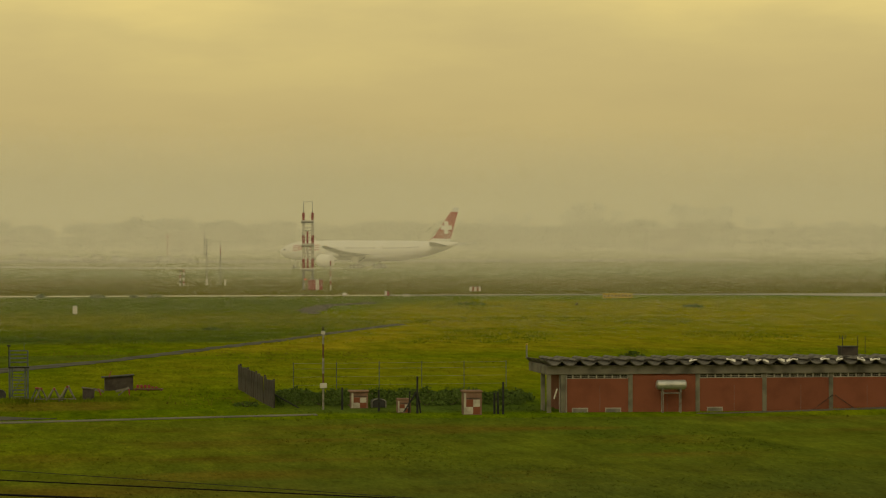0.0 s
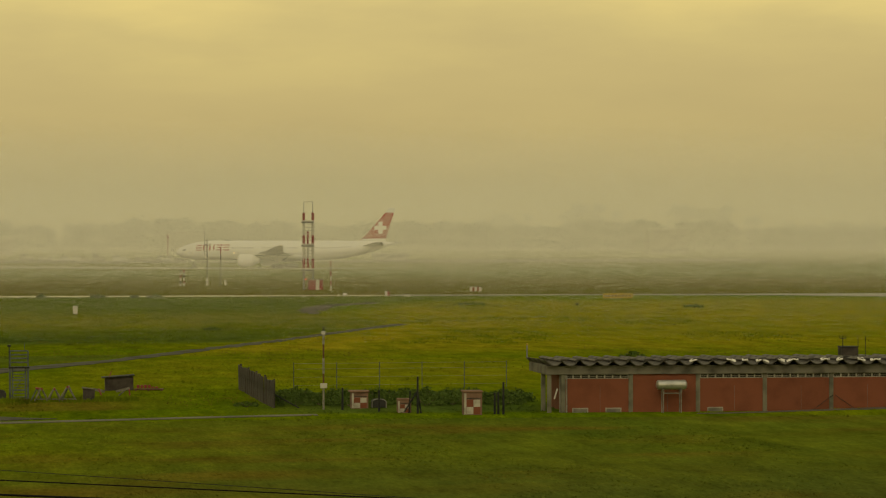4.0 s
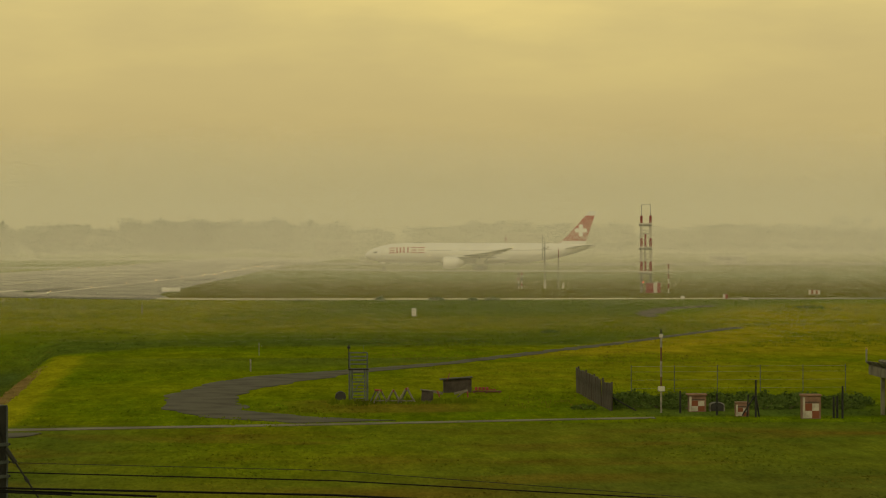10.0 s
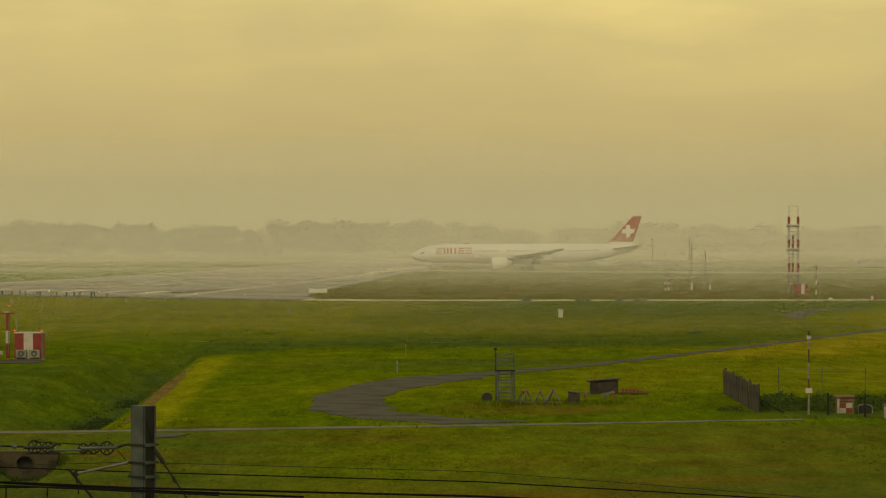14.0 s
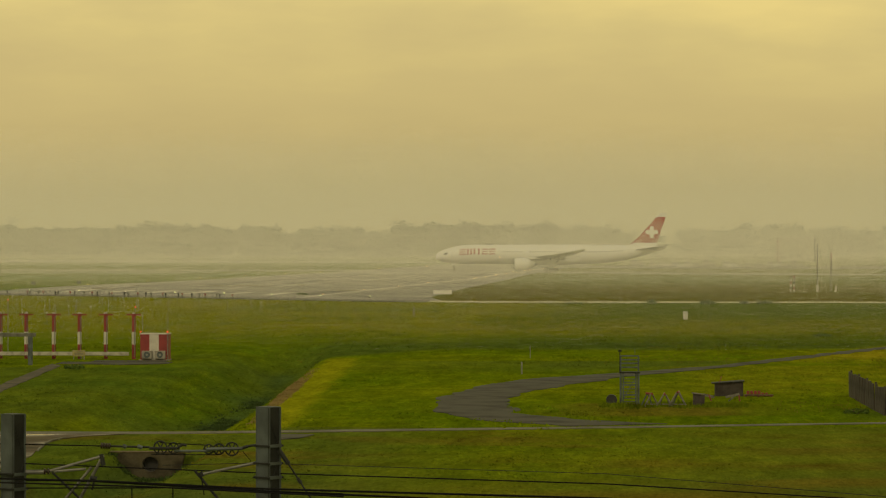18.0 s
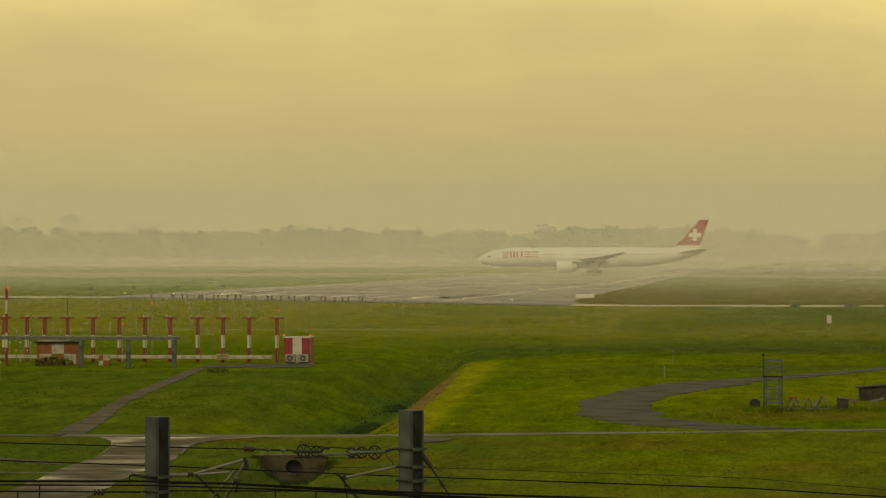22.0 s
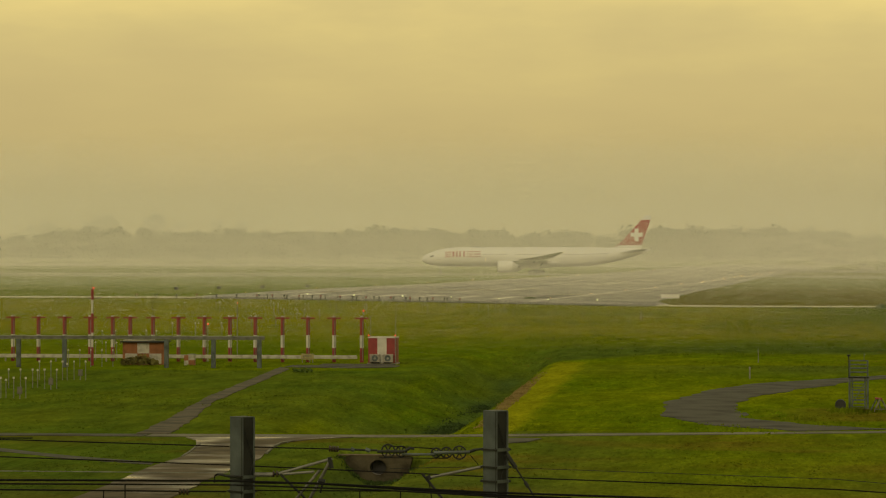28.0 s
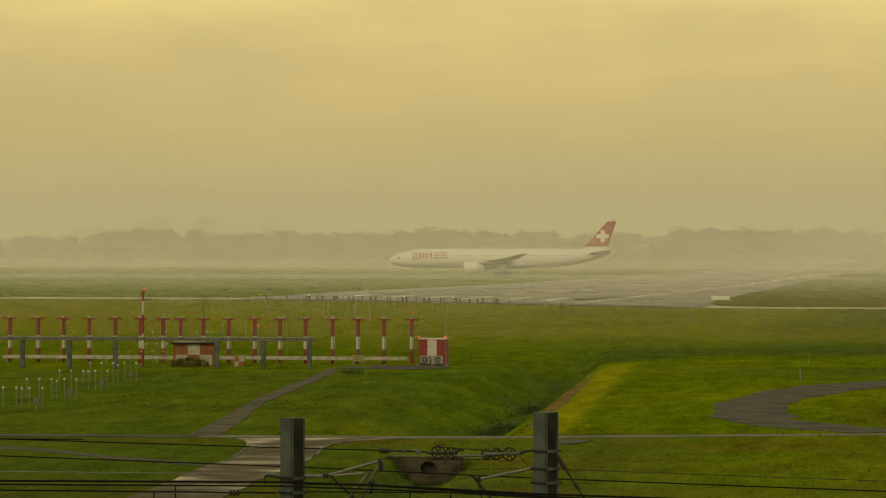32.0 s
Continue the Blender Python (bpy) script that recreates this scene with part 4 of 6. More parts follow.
        secs.append([(p[0], p[2] - 0.0, z) for p in airfoil(le, te - le, 0, 0.045 - 0.012 * u, 0)])
    fin = part("fin", loft(secs), SKINR, top, "red tail fin", True)
    secs = []
    for u in (0.875, 1.005):
        z = 8.55 + 10.35 * u
        le, te = 25.4 + 9.3 * u - 0.03, 33.4 + 3.5 * u + 0.03
        secs.append([(p[0], p[2] * 1.12, z) for p in airfoil(le, te - le, 0, 0.045 - 0.012 * u, 0)])
    part("fin_tip", loft(secs), SKIN, fin, "white fin tip")
    secs = []
    for u in (-0.12, 0.09):
        z = 8.55 + 10.35 * u
        le, te = (22.8 if u < 0 else 26.0), 33.6 + 3.5 * u
        secs.append([(p[0], p[2] * 1.12, z) for p in airfoil(le, te - le, 0, 0.05, 0)])
    part("fin_root", loft(secs), SKIN, top)
    bm = bmesh.new()
    for x0, x1, z0, z1 in ((30.1, 31.4, 12.2, 13.5), (32.7, 34.0, 12.2, 13.5), (31.4, 32.7, 10.9, 14.8)):
        box(bm, x0, x1, -0.50, 0.50, z0, z1)
    part("white_cross", bm, SKIN, fin, "white cross")
    # nose gear
    ng = thing("nose_gear", "", "")
    ng.parent = top
    ng.location.z = 0.2
    part("strut", R((-31.0, 0, 0.6), (-31.2, 0, 3.2), 0.16, 10), STEELDD, ng)
    part("gear_door", B(-31.9, -30.4, -0.62, -0.58, 2.0, 3.1), SKIN, ng)
    for s in (-1, 1):
        w = part("tyre", R((-31.0, s * 0.42 - 0.2, 0.55), (-31.0, s * 0.42 + 0.2, 0.55), 0.55, 18), RUBBER, ng)
        part("rim", R((-31.0, s * 0.42 - 0.22, 0.55), (-31.0, s * 0.42 + 0.22, 0.55), 0.28, 12), STEELDD, w)
    part("dome", B(-20.6, -18.6, -0.4, 0.4, 8.6, 9.12, 0.2), DARK, top, "dark antenna dome")
    part("tail_lamp", ball(bmesh.new(), (36.75, -0.1, 8.6), 0.13), LAMPW, top, "white tail lamp")
    part("wing_lamp", ball(bmesh.new(), (-16.2, -3.05, 4.9), 0.13), LAMPW, top, "small white lamp")
    part("tip_lamp", ball(bmesh.new(), (11.1, -32.3, 7.45), 0.1), LAMPW, top)
    part("cone_outlet", R((36.5, 0, 8.6), (36.95, 0, 8.65), 0.26, 12), DARK, top)
    return top


PLANE = airliner()


PATCH = mat("bright_flaked_coating", (0.78, 0.77, 0.70), 0.5, 0, 0.1, 4, 0.15, 0)


# ===== low brick building with channel roof =====
def brick_building(x0, y0):
    bay, bays, depth = 4.39, 6, 7.0
    W = bay * bays
    top = thing("brick_building", "long low red brick building with concrete posts and wavy roof", "building", (x0, y0, -0.03))
    for k in range(bays):
        a, b = k * bay + 0.14, (k + 1) * bay - 0.14
        part("brick_panel", B(a, b, 0.06, 0.24, 0, 2.18 if k != 1 else 2.46), BRICK, top)
        part("joint", B((a + b) / 2 + 0.2, (a + b) / 2 + 0.215, 0.054, 0.07, 0.05, 1.7), CONCD, top)
        if k != 1:
            v = part("vent_strip", B(a, b, 0.05, 0.23, 2.18, 2.225), CONC, top)
            part("vent_sill", B(a, b, 0.05, 0.23, 2.425, 2.46), CONC, v)
            # black sheet added behind the bars, painting in the dark of the openings
            part("vent_backing", B(a, b, 0.2, 0.24, 2.22, 2.43), BLACK, v)
            first = None
            n = 8
            for i in range(n + 1):
                x = a + (b - a) * i / n
                if first is None:
                    first = part("vent_bar", B(-0.035, 0.035, 0.05, 0.2, 2.22, 2.43), CHALK, v)
                    first.matrix_basis = pose(x, 0, 0)
                else:
                    again(first, pose(x, 0, 0), v)
            part("vent_rail", B(a, b, 0.07, 0.13, 2.31, 2.33), CHALK, v)
        if k < 3:
            for c in ((0.235, 0.76) if k == 0 else ((0.24,) if k != 1 else ())):
                xx = a + (b - a) * c
                f = part("low_hatch", B(xx - 0.52, xx + 0.52, 0.02, 0.08, 0.02, 0.32, 0.01), CONC, top)
                part("grille", B(xx - 0.45, xx + 0.45, 0.0, 0.03, 0.05, 0.25), CONCD, f)
    for k in range(bays + 1):
        part("post", B(k * bay - 0.14, k * bay + 0.14, 0, 0.3, 0, 2.46, 0.02), POSTC, top)
    part("eave_beam", B(-1.1, W + 0.6, -0.1, 0.35, 2.46, 3.02, 0.02), CONCD, top, "grey concrete eave beam")
    # open end with posts and the wall set back
    part("end_wall", B(0.35, 0.55, 0.3, depth, 0, 2.46), BRICK, top)
    part("back_wall", B(0.35, W, depth - 0.2, depth, 0, 2.46), BRICK, top)
    part("far_end_wall", B(W - 0.2, W, 0.3, depth - 0.2, 0, 2.46), BRICK, top)
    for y in (0.15, 2.5):
        part("post", B(-1.02, -0.76, y - 0.13, y + 0.13, 0, 2.46, 0.02), POSTC, top)
    part("end_beam", B(-1.1, -0.72, 0.36, depth, 2.46, 3.02, 0.02), CONCD, top)
    part("end_frame", B(-0.2, -0.14, 0.3, 0.36, 0, 2.46), CONC, top)
    part("down_pipe", R((0.2, -0.06, 0), (0.2, -0.06, 2.46), 0.05), GALV, top)
    part("leaning_pole", R((-0.55, 0.2, 0.9), (-0.35, 0.2, 1.55), 0.05), WHITE, top)
    part("slab", B(-1.05, W, 0.36, depth, 3.0, 3.06), CONCD, top)
    # roof channels, front to back
    pitch, n = 1.075, 10
    def channel():
        rings = []
        for y, zz in ((-0.62, 0.0), (depth * 0.5, -0.05), (depth + 0.7, -0.1)):
            prof = []
            for i in range(n + 1):
                u = i / n * 2 - 1
                prof.append((u * 0.56, y, zz + 3.42 - 0.36 * math.cos(u * math.pi / 2) ** 0.9 + 0.02))
            under = [(x, yy, z - 0.045) for x, yy, z in prof[::-1]]
            rings.append(prof + under)
        return loft(rings)
    first = None
    x = -1.2 + 0.56
    rs = random.Random(3)
    k = 0
    while x < W + 1.0:
        m = pose(x, rs.uniform(-0.06, 0.06), rs.uniform(-0.02, 0.02), 0, rs.uniform(-1.2, 1.2), rs.uniform(-0.4, 0.4))
        if first is None:
            first = part("roof_channel", channel(), ROOF, top)
            first.matrix_basis = m
        else:
            again(first, m, top)
        # capping piece over the joint, some with bright worn patches
        cm = m @ pose(pitch / 2, 0, 0)
        if k == 0:
            cap = part("roof_cap", loft([[(0.24 * math.sin(a), y, 3.36 + zz + 0.13 * math.cos(a)) for a in (-1.4, -0.7, 0, 0.7, 1.4)]
                                         + [(0.2 * math.sin(a), y, 3.33 + zz + 0.1 * math.cos(a)) for a in (1.4, 0.7, 0, -0.7, -1.4)] for y, zz in ((-0.66, 0), (depth + 0.7, -0.1))]), ROOF, top)
            cap.matrix_basis = cm
        else:
            again(cap, cm, top)
        if k > 7:
            for _ in range(rs.choice((0, 1, 2, 2))):
                y = rs.uniform(-0.5, 1.6)
                u = rs.uniform(-0.5, 0.5)
                h = rs.uniform(0.12, 0.22)
                part("bright_patch", B(-0.20, 0.20, -0.01, 0.01, 0, h), PATCH, top, "whitish patch").matrix_basis = \
                    m @ pose(pitch / 2 + u * 0.55, -0.69 + rs.uniform(-0.02, 0.02), 3.36 - 0.2 * abs(u), -38, u * 50, rs.uniform(-10, 10))
        x += pitch
        k += 1
    for a, b in (((3.72 * bay, -0.12, 0.1), (4.02 * bay, -0.12, 1.05)), ((4.05 * bay, -0.12, 1.05), (4.36 * bay, -0.12, 0.1))):
        part("stay", R(a, b, 0.02, 6), STEELDD, top)
    # box and aerials on the roof
    bx = part("roof_box", B(18.8, 19.85, 2.0, 3.2, 3.5, 4.05, 0.03), WOODD, top, "dark box on the roof")
    part("box_lid", B(18.75, 19.9, 1.95, 3.25, 4.05, 4.10, 0.02), STEELDD, bx)
    part("roof_aerial", R((18.95, 2.5, 4.1), (18.95, 2.5, 4.85), 0.025), STEELDD, top)
    part("aerial_arm", R((18.75, 2.5, 4.62), (19.15, 2.5, 4.62), 0.025), STEELDD, top)
    for dx, zz in ((-0.2, 4.85), (0.2, 4.85)):
        part("aerial_prong", R((18.95 + dx, 2.5, 4.62), (18.95 + dx, 2.5, zz), 0.02), STEELDD, top)
    for dx in (20.1, 20.6):
        part("aerial_stub", R((dx, 3.0, 3.4), (dx, 3.0, 4.75), 0.02), STEELDD, top)
    part("vent_pipe", R((-1.4, 6.0, 3.3), (-1.4, 6.0, 4.15), 0.05), GALV, top)
    part("pipe_lamp", ball(bmesh.new(), (-1.4, 6.0, 4.2), 0.08), YELL, top)
    return top


brick_building(35.83, 212.2)

tank = thing("fuel_tank", "silver horizontal tank on a tall steel stand", "tank", (42.69, 211.3, 0))
body = part("drum", R((-0.90, 0, 1.78), (0.90, 0, 1.78), 0.31, 24), TANK, tank)
for s in (-1, 1):
    part("end_cap", R((s * 0.90, 0, 1.78), (s * 0.98, 0, 1.78), 0.31, 24, 0.2) if s > 0 else R((-0.98, 0, 1.78), (-0.90, 0, 1.78), 0.2, 24, 0.31), TANK, body)
    for y in (-0.25, 0.25):
        part("leg", R((s * 0.58, y, 0), (s * 0.58, y, 1.55), 0.035), GALV, tank)
    part("saddle", B(s * 0.58 - 0.05, s * 0.58 + 0.05, -0.32, 0.32, 1.30, 1.50), GALV, tank)
part("rail", R((-0.58, -0.25, 1.25), (0.58, -0.25, 1.25), 0.03), GALV, tank)
part("valve", R((-0.55, -0.3, 1.35), (-0.55, -0.3, 1.5), 0.04), RUST, tank)


# ===== checkered huts and the enclosure beside the building =====
def checker_hut(x, y, w, d, h, label, overhang=0.12):
    """A rendered hut: checker of two by two panels below, a plain faded band above, a flat slab roof."""
    top = thing("checker_hut", label, "hut", (x, y, 0))
    part("body", B(-w / 2, w / 2, 0, d, 0, h), FADED, top)
    lo, hi = 0.04, h * 0.68
    for i in range(2):
        for j in range(2):
            a, z = -w * 0.36 + w * 0.38 * i, lo + (hi - lo) * j / 2
            part("panel", B(a + 0.005, a + w * 0.38 - 0.005, -0.014, 0.02, z + 0.005, z + (hi - lo) / 2 - 0.005), CHALK if (i + j) % 2 == 0 else BRICK, top)
    part("side_strip", B(-w / 2 + 0.01, -w * 0.36 - 0.01, -0.010, 0.02, 0.03, h - 0.05), CHALK, top)
    part("lintel", B(-w * 0.36, w * 0.42, -0.012, 0.02, hi + 0.05, hi + 0.11), WOODD, top)
    part("roof", B(-w / 2 - overhang, w / 2 + overhang * 0.6, -overhang, d + overhang, h, h + 0.12, 0.025), FADED, top)
    return top


checker_hut(23.5, 219.1, 1.1, 1.0, 1.05, "small brick hut with white checker panels")
checker_hut(25.75, 213.3, 0.85, 0.8, 0.80, "low checkered brick box", 0.02)
checker_hut(29.75, 210.4, 1.15, 1.0, 1.42, "brick gate hut with red and white checker panels", 0.08)
cov = thing("dark_trough", "dark covered trough with a pale rounded rim", "trough", (24.85, 219.8, 0))
bm = bmesh.new()
n = 10
rings = []
for y in (0, 0.9):
    rings.append([(0.46 * math.cos(math.pi * i / n), y, 0.38 + 0.2 * math.sin(math.pi * i / n)) for i in range(n + 1)] + [(-0.46, y, 0.02), (0.46, y, 0.02)])
part("shell", loft(rings), BLACK, cov)
bm = bmesh.new()
for i in range(n):
    a, b = math.pi * i / n, math.pi * (i + 1) / n
    rod(bm, (0.46 * math.cos(a), -0.03, 0.38 + 0.2 * math.sin(a)), (0.46 * math.cos(b), -0.03, 0.38 + 0.2 * math.sin(b)), 0.03, 6)
part("rim", bm, GALV, cov)
for s in (-1, 1):
    part("leg", R((s * 0.46, -0.03, 0), (s * 0.46, -0.03, 0.4), 0.03), DIRTY, cov)


def gate_post(x, y, h, label, braces):
    top = thing("gate_post", label, "post", (x, y, 0))
    part("pole", R((0, 0, 0), (0, 0, h), 0.075, 8, 0.06), STEELDD, top)
    for (a, b) in braces:
        part("brace", R(a, b, 0.05), STEELDD, top)
    return top


gate_post(26.5, 212.6, 2.35, "dark steel gate post with leaning braces", (((-0.05, 0.1, 1.35), (-0.85, 0.1, 0.1)), ((-0.42, 0.5, 1.4), (-0.5, 0.5, 0)), ((0.05, 0.15, 1.2), (0.25, 0.3, 0))))
gate_post(31.75, 210.8, 2.05, "grey gate post beside two short posts", ())
for dx, h in ((-0.5, 1.35), (-0.27, 1.4)):
    gate_post(31.75 + dx, 211.2, h, "short grey gate post", ())
gate_post(22.2, 217.6, 1.45, "thin grey enclosure post", ())
gate_post(24.3, 215.0, 1.4, "thin grey enclosure post", ())

# red and white lamp mast with a box
mast = thing("lamp_mast", "slim red and white banded lamp mast with a box", "mast", (21.0, 218.0, 0))
for k, (a, b) in enumerate(((0, 1.55), (1.55, 2.35), (2.35, 3.35), (3.35, 4.25), (4.25, 4.9))):
    part("band", R((0, 0, a), (0, 0, b), 0.065 if k % 2 == 0 else 0.055), (DIRTY, RUST)[k % 2], mast)
part("junction_box", B(-0.22, 0.22, -0.2, -0.04, 1.40, 1.72, 0.02), WHITE, mast)
part("lamp_head", R((0, 0, 4.9), (0, 0, 5.12), 0.13), WHITE, mast)
part("spike", R((0, 0, 5.12), (0, 0, 5.42), 0.06), STEELDD, mast)

# dark board fence
fence = thing("board_fence", "dark weathered board fence with uneven tops", "fence")
rs = random.Random(6)
n = 17
for k in range(n):
    u = k / (n - 1)
    x, y = 17.55 + 0.35 * u, 246.5 - 25.6 * u
    h = 1.80 + rs.uniform(-0.08, 0.08)
    b = part("board", B(-0.03, 0.03, -0.78, 0.78, 0, h, 0.01), WOODD, fence)
    b.matrix_basis = pose(x + rs.uniform(-0.03, 0.03), y, -0.03, rs.uniform(-1, 1), rs.uniform(-2, 2), 0.8 + rs.uniform(-1.5, 1.5))
    if k % 4 == 0:
        part("post", R((x + 0.12, y, 0), (x + 0.12, y, h + 0.06), 0.07), WOODD, fence)
part("stay", R((18.0, 220.5, 0.9), (19.6, 220.3, 0), 0.04), STEELDD, fence)


# wire fence behind the hedge
def wire_fence(name, x0, y0, x1, y1, h, n, label):
    f = thing(name, label, "fence")
    for k in range(n + 1):
        u = k / n
        x, y = x0 + (x1 - x0) * u, y0 + (y1 - y0) * u
        part("post", R((x, y, -0.05), (x, y, h), 0.028), STEELD, f)
    for z in (0.3, 0.9, 1.5, h - 0.1):
        part("wire", R((x0, y0, z), (x1, y1, z), 0.008, 5), GALV, f)
    return f


wire_fence("wire_fence", 21.5, 246, 37.5, 247.5, 2.0, 5, "wire fence on slim concrete posts")

# hedge along the enclosure
for k in range(16):
    u = k / 15
    bush("hedge_bush", 19.2 + 15.6 * u, 228.0 + 2.0 * math.sin(k * 1.7) - 1.5 * u, 2.8, 3.4, 1.02 + 0.16 * math.sin(k * 2.3), "dense dark green hedge bush behind the enclosure", count=1500, fine=0.55)
for k in range(9):
    bush("hedge_bush", 19.6 + 1.75 * k, 223.2 + 0.8 * math.sin(k * 2.1), 2.4, 2.2, 0.55 + 0.12 * math.sin(k * 1.3), "low rank green weeds before the hedge", count=700, fine=0.5)
bush("bush", 16.3, 222.5, 1.6, 1.2, 0.5, "low rounded green bush in the grass", count=260, fine=0.6)
rs = random.Random(12)
blades("weeds", [(rs.uniform(-0.5, 9.5), rs.gauss(233.8, 1.6), rs.uniform(0.6, 1.4)) for _ in range(420)], TUFT, "rough weeds round the barricades", "weeds", 0.22, 6, 0.3)

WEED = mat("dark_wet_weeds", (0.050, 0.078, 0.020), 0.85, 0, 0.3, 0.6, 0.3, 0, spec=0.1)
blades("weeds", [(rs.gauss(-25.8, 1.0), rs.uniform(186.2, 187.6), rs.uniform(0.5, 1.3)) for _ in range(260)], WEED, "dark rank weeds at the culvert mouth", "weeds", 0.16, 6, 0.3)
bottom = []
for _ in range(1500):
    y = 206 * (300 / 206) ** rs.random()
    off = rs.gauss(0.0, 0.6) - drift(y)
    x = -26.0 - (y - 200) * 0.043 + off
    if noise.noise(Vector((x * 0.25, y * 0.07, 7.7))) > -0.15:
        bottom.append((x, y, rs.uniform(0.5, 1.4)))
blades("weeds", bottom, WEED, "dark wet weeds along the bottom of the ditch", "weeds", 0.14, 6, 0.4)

# ===== ladder tower, barricades and shed on the grass =====
st = thing("ladder_tower", "grey steel ladder tower with a railed platform", "tower", (1.45, 235.0, 0))
for x in (-0.62, 0.62):
    for y in (0.0, 1.1):
        part("leg", R((x, y, 0), (x, y, 2.25), 0.07), STEELD, st)
        part("rail_post", R((x, y, 2.25), (x, y, 3.42), 0.045), STEELD, st)
    for z in (0.8, 1.5):
        part("tie", R((x, 0, z), (x, 1.1, z), 0.03), STEELD, st)
for x in (-0.62, 0.62):
    part("foot", R((x, 0, 0), (x, 0, 0.45), 0.065), RUST, st)
for z in (0.75, 1.45, 2.05):
    part("cross_tie", R((-0.62, 0, z), (0.62, 0, z), 0.025), STEELD, st)
part("brace", R((-0.62, 1.1, 0.1), (0.62, 1.1, 2.2), 0.025), STEELD, st)
part("platform", B(-0.72, 0.72, -0.1, 1.2, 2.22, 2.32, 0.01), STEELDD, st, "dark platform")
for z in (2.62, 2.9, 3.15, 3.42):
    for y in (0.0, 1.1):
        part("hand_rail", R((-0.62, y, z), (0.62, y, z), 0.03), STEELD, st)
for k in range(9):
    part("rung", B(-0.42, 0.42, -0.14 + 0.02 * k, 0.0 + 0.02 * k, 0.22 + 0.225 * k, 0.275 + 0.225 * k), STEELD, st)
for s in (-0.44, 0.44):
    part("stile", R((s, -0.1, 0), (s, 0.1, 2.3), 0.05), STEELD, st)
part("base", B(-0.75, 0.75, -0.2, 1.3, 0, 0.1), RUST, st)
part("lamp_pole", R((-0.68, 0, 2.3), (-0.68, 0, 3.75), 0.03), STEELDD, st)
part("lamp", R((-0.80, 0, 3.80), (-0.56, 0, 3.80), 0.07), STEELDD, st)
part("aerial", R((0.38, 1.1, 3.42), (0.38, 1.1, 3.95), 0.015), STEELD, st)
spool = thing("cable_drum", "dark round cable drum lying on the grass", "drum", (0.2, 235.0, 0))
part("drum", R((0, -0.3, 0.38), (0, 0.3, 0.38), 0.38, 16), BLACK, spool)


def a_frame(x, y, turn, label, s=1.0):
    f = thing("barricade", label, "barricade", (x, y, 0), turn, "barricades beside the tower")
    for side in (-1, 1):
        part("leg", R((side * 0.62 * s, 0, 0), (side * 0.04, 0, 1.0 * s), 0.06), WEATHERED, f)
        part("leg", R((side * 0.50 * s, 0.7, 0), (side * 0.04, 0.6, 0.95 * s), 0.045), STEELD, f)
    part("tie", R((-0.45 * s, 0, 0.18), (0.45 * s, 0, 0.18), 0.04), WEATHERED, f)
    part("top_bar", R((0, -0.1, 1.0 * s), (0, 0.75, 1.0 * s), 0.07), REDP, f)
    return f


a_frame(2.95, 232.7, 28, "white and red A-shaped barricade leaning over", 0.9)
a_frame(3.85, 232.6, 0, "white A-shaped barricade on the grass", 0.88)
a_frame(4.75, 232.4, -8, "white A-shaped barricade with a red bar", 1.02)
pan = thing("fallen_panel", "dark weathered panel with a pale edge leaning on the grass", "panel", (6.2, 233.4, 0))
part("board", B(-0.42, 0.42, -0.04, 0.04, 0, 0.85, 0.01, m=pose(0, 0, 0, -18, 8, 15)), WOODD, pan)
part("edge", R((-0.45, 0, 0.9), (0.25, 0.1, 0.82), 0.05), WEATHERED, pan)
pan = thing("fallen_panel", "white and red broken barrier boards", "panel", (7.0, 240.5, 0))
part("board", B(-0.4, 0.45, -0.05, 0.05, 0.3, 0.48, m=pose(0, 0, 0, 0, 12, 10)), WEATHERED, pan)
part("support", R((0.3, 0, 0), (0.1, 0, 0.5), 0.05), REDP, pan)
pan = thing("fallen_panel", "white and red broken barrier boards", "panel", (8.9, 240.0, 0))
part("board", B(-0.5, 0.5, -0.05, 0.05, 0.35, 0.5, m=pose(0, 0, 0, 0, -14, 0)), WEATHERED, pan)
part("support", R((-0.4, 0, 0), (0.2, 0, 0.5), 0.05), WEATHERED, pan)
part("support", R((0.4, 0, 0), (0.35, 0, 0.45), 0.05), REDP, pan)

shed = thing("dark_shed", "small dark board shed with a sloping roof", "shed", (8.8, 247.5, 0))
part("side", B(-1.0, 1.05, 0, 1.6, 0, 0.98), WOODD, shed)
for k in range(7):
    part("board", B(-1.0 + 0.292 * k, -0.72 + 0.292 * k, -0.03, 0.0, 0, 1.0), WOODD, shed)
part("roof", B(-1.25, 1.15, -0.2, 1.8, 0, 0.06, m=pose(0, 0, 1.0, 0, -4, 0)), STEELDD, shed)
part("leaning_pole", R((-0.75, -0.1, 0.9), (-0.55, -0.1, 1.45), 0.03), REDP, shed)
for k in range(6):
    c = thing("red_block", "small red marker block on a pallet", "block", (10.15 + 0.27 * k, 246.5, 0.16), 0, "red blocks beside the shed")
    part("block", B(-0.1, 0.1, -0.1, 0.1, 0, 0.24 if k < 4 else 0.1, 0.02), REDP, c)
pal = thing("pallet", "long reddish pallet on the grass", "pallet", (10.9, 246.5, 0))
for k in range(4):
    part("plank", B(-1.0, 1.1, -0.4 + 0.22 * k, -0.22 + 0.22 * k, 0.08, 0.16), RUST, pal)
for k in (-0.9, 0, 0.95):
    part("runner", B(k - 0.06, k + 0.06, -0.4, 0.45, 0, 0.08), RUST, pal)


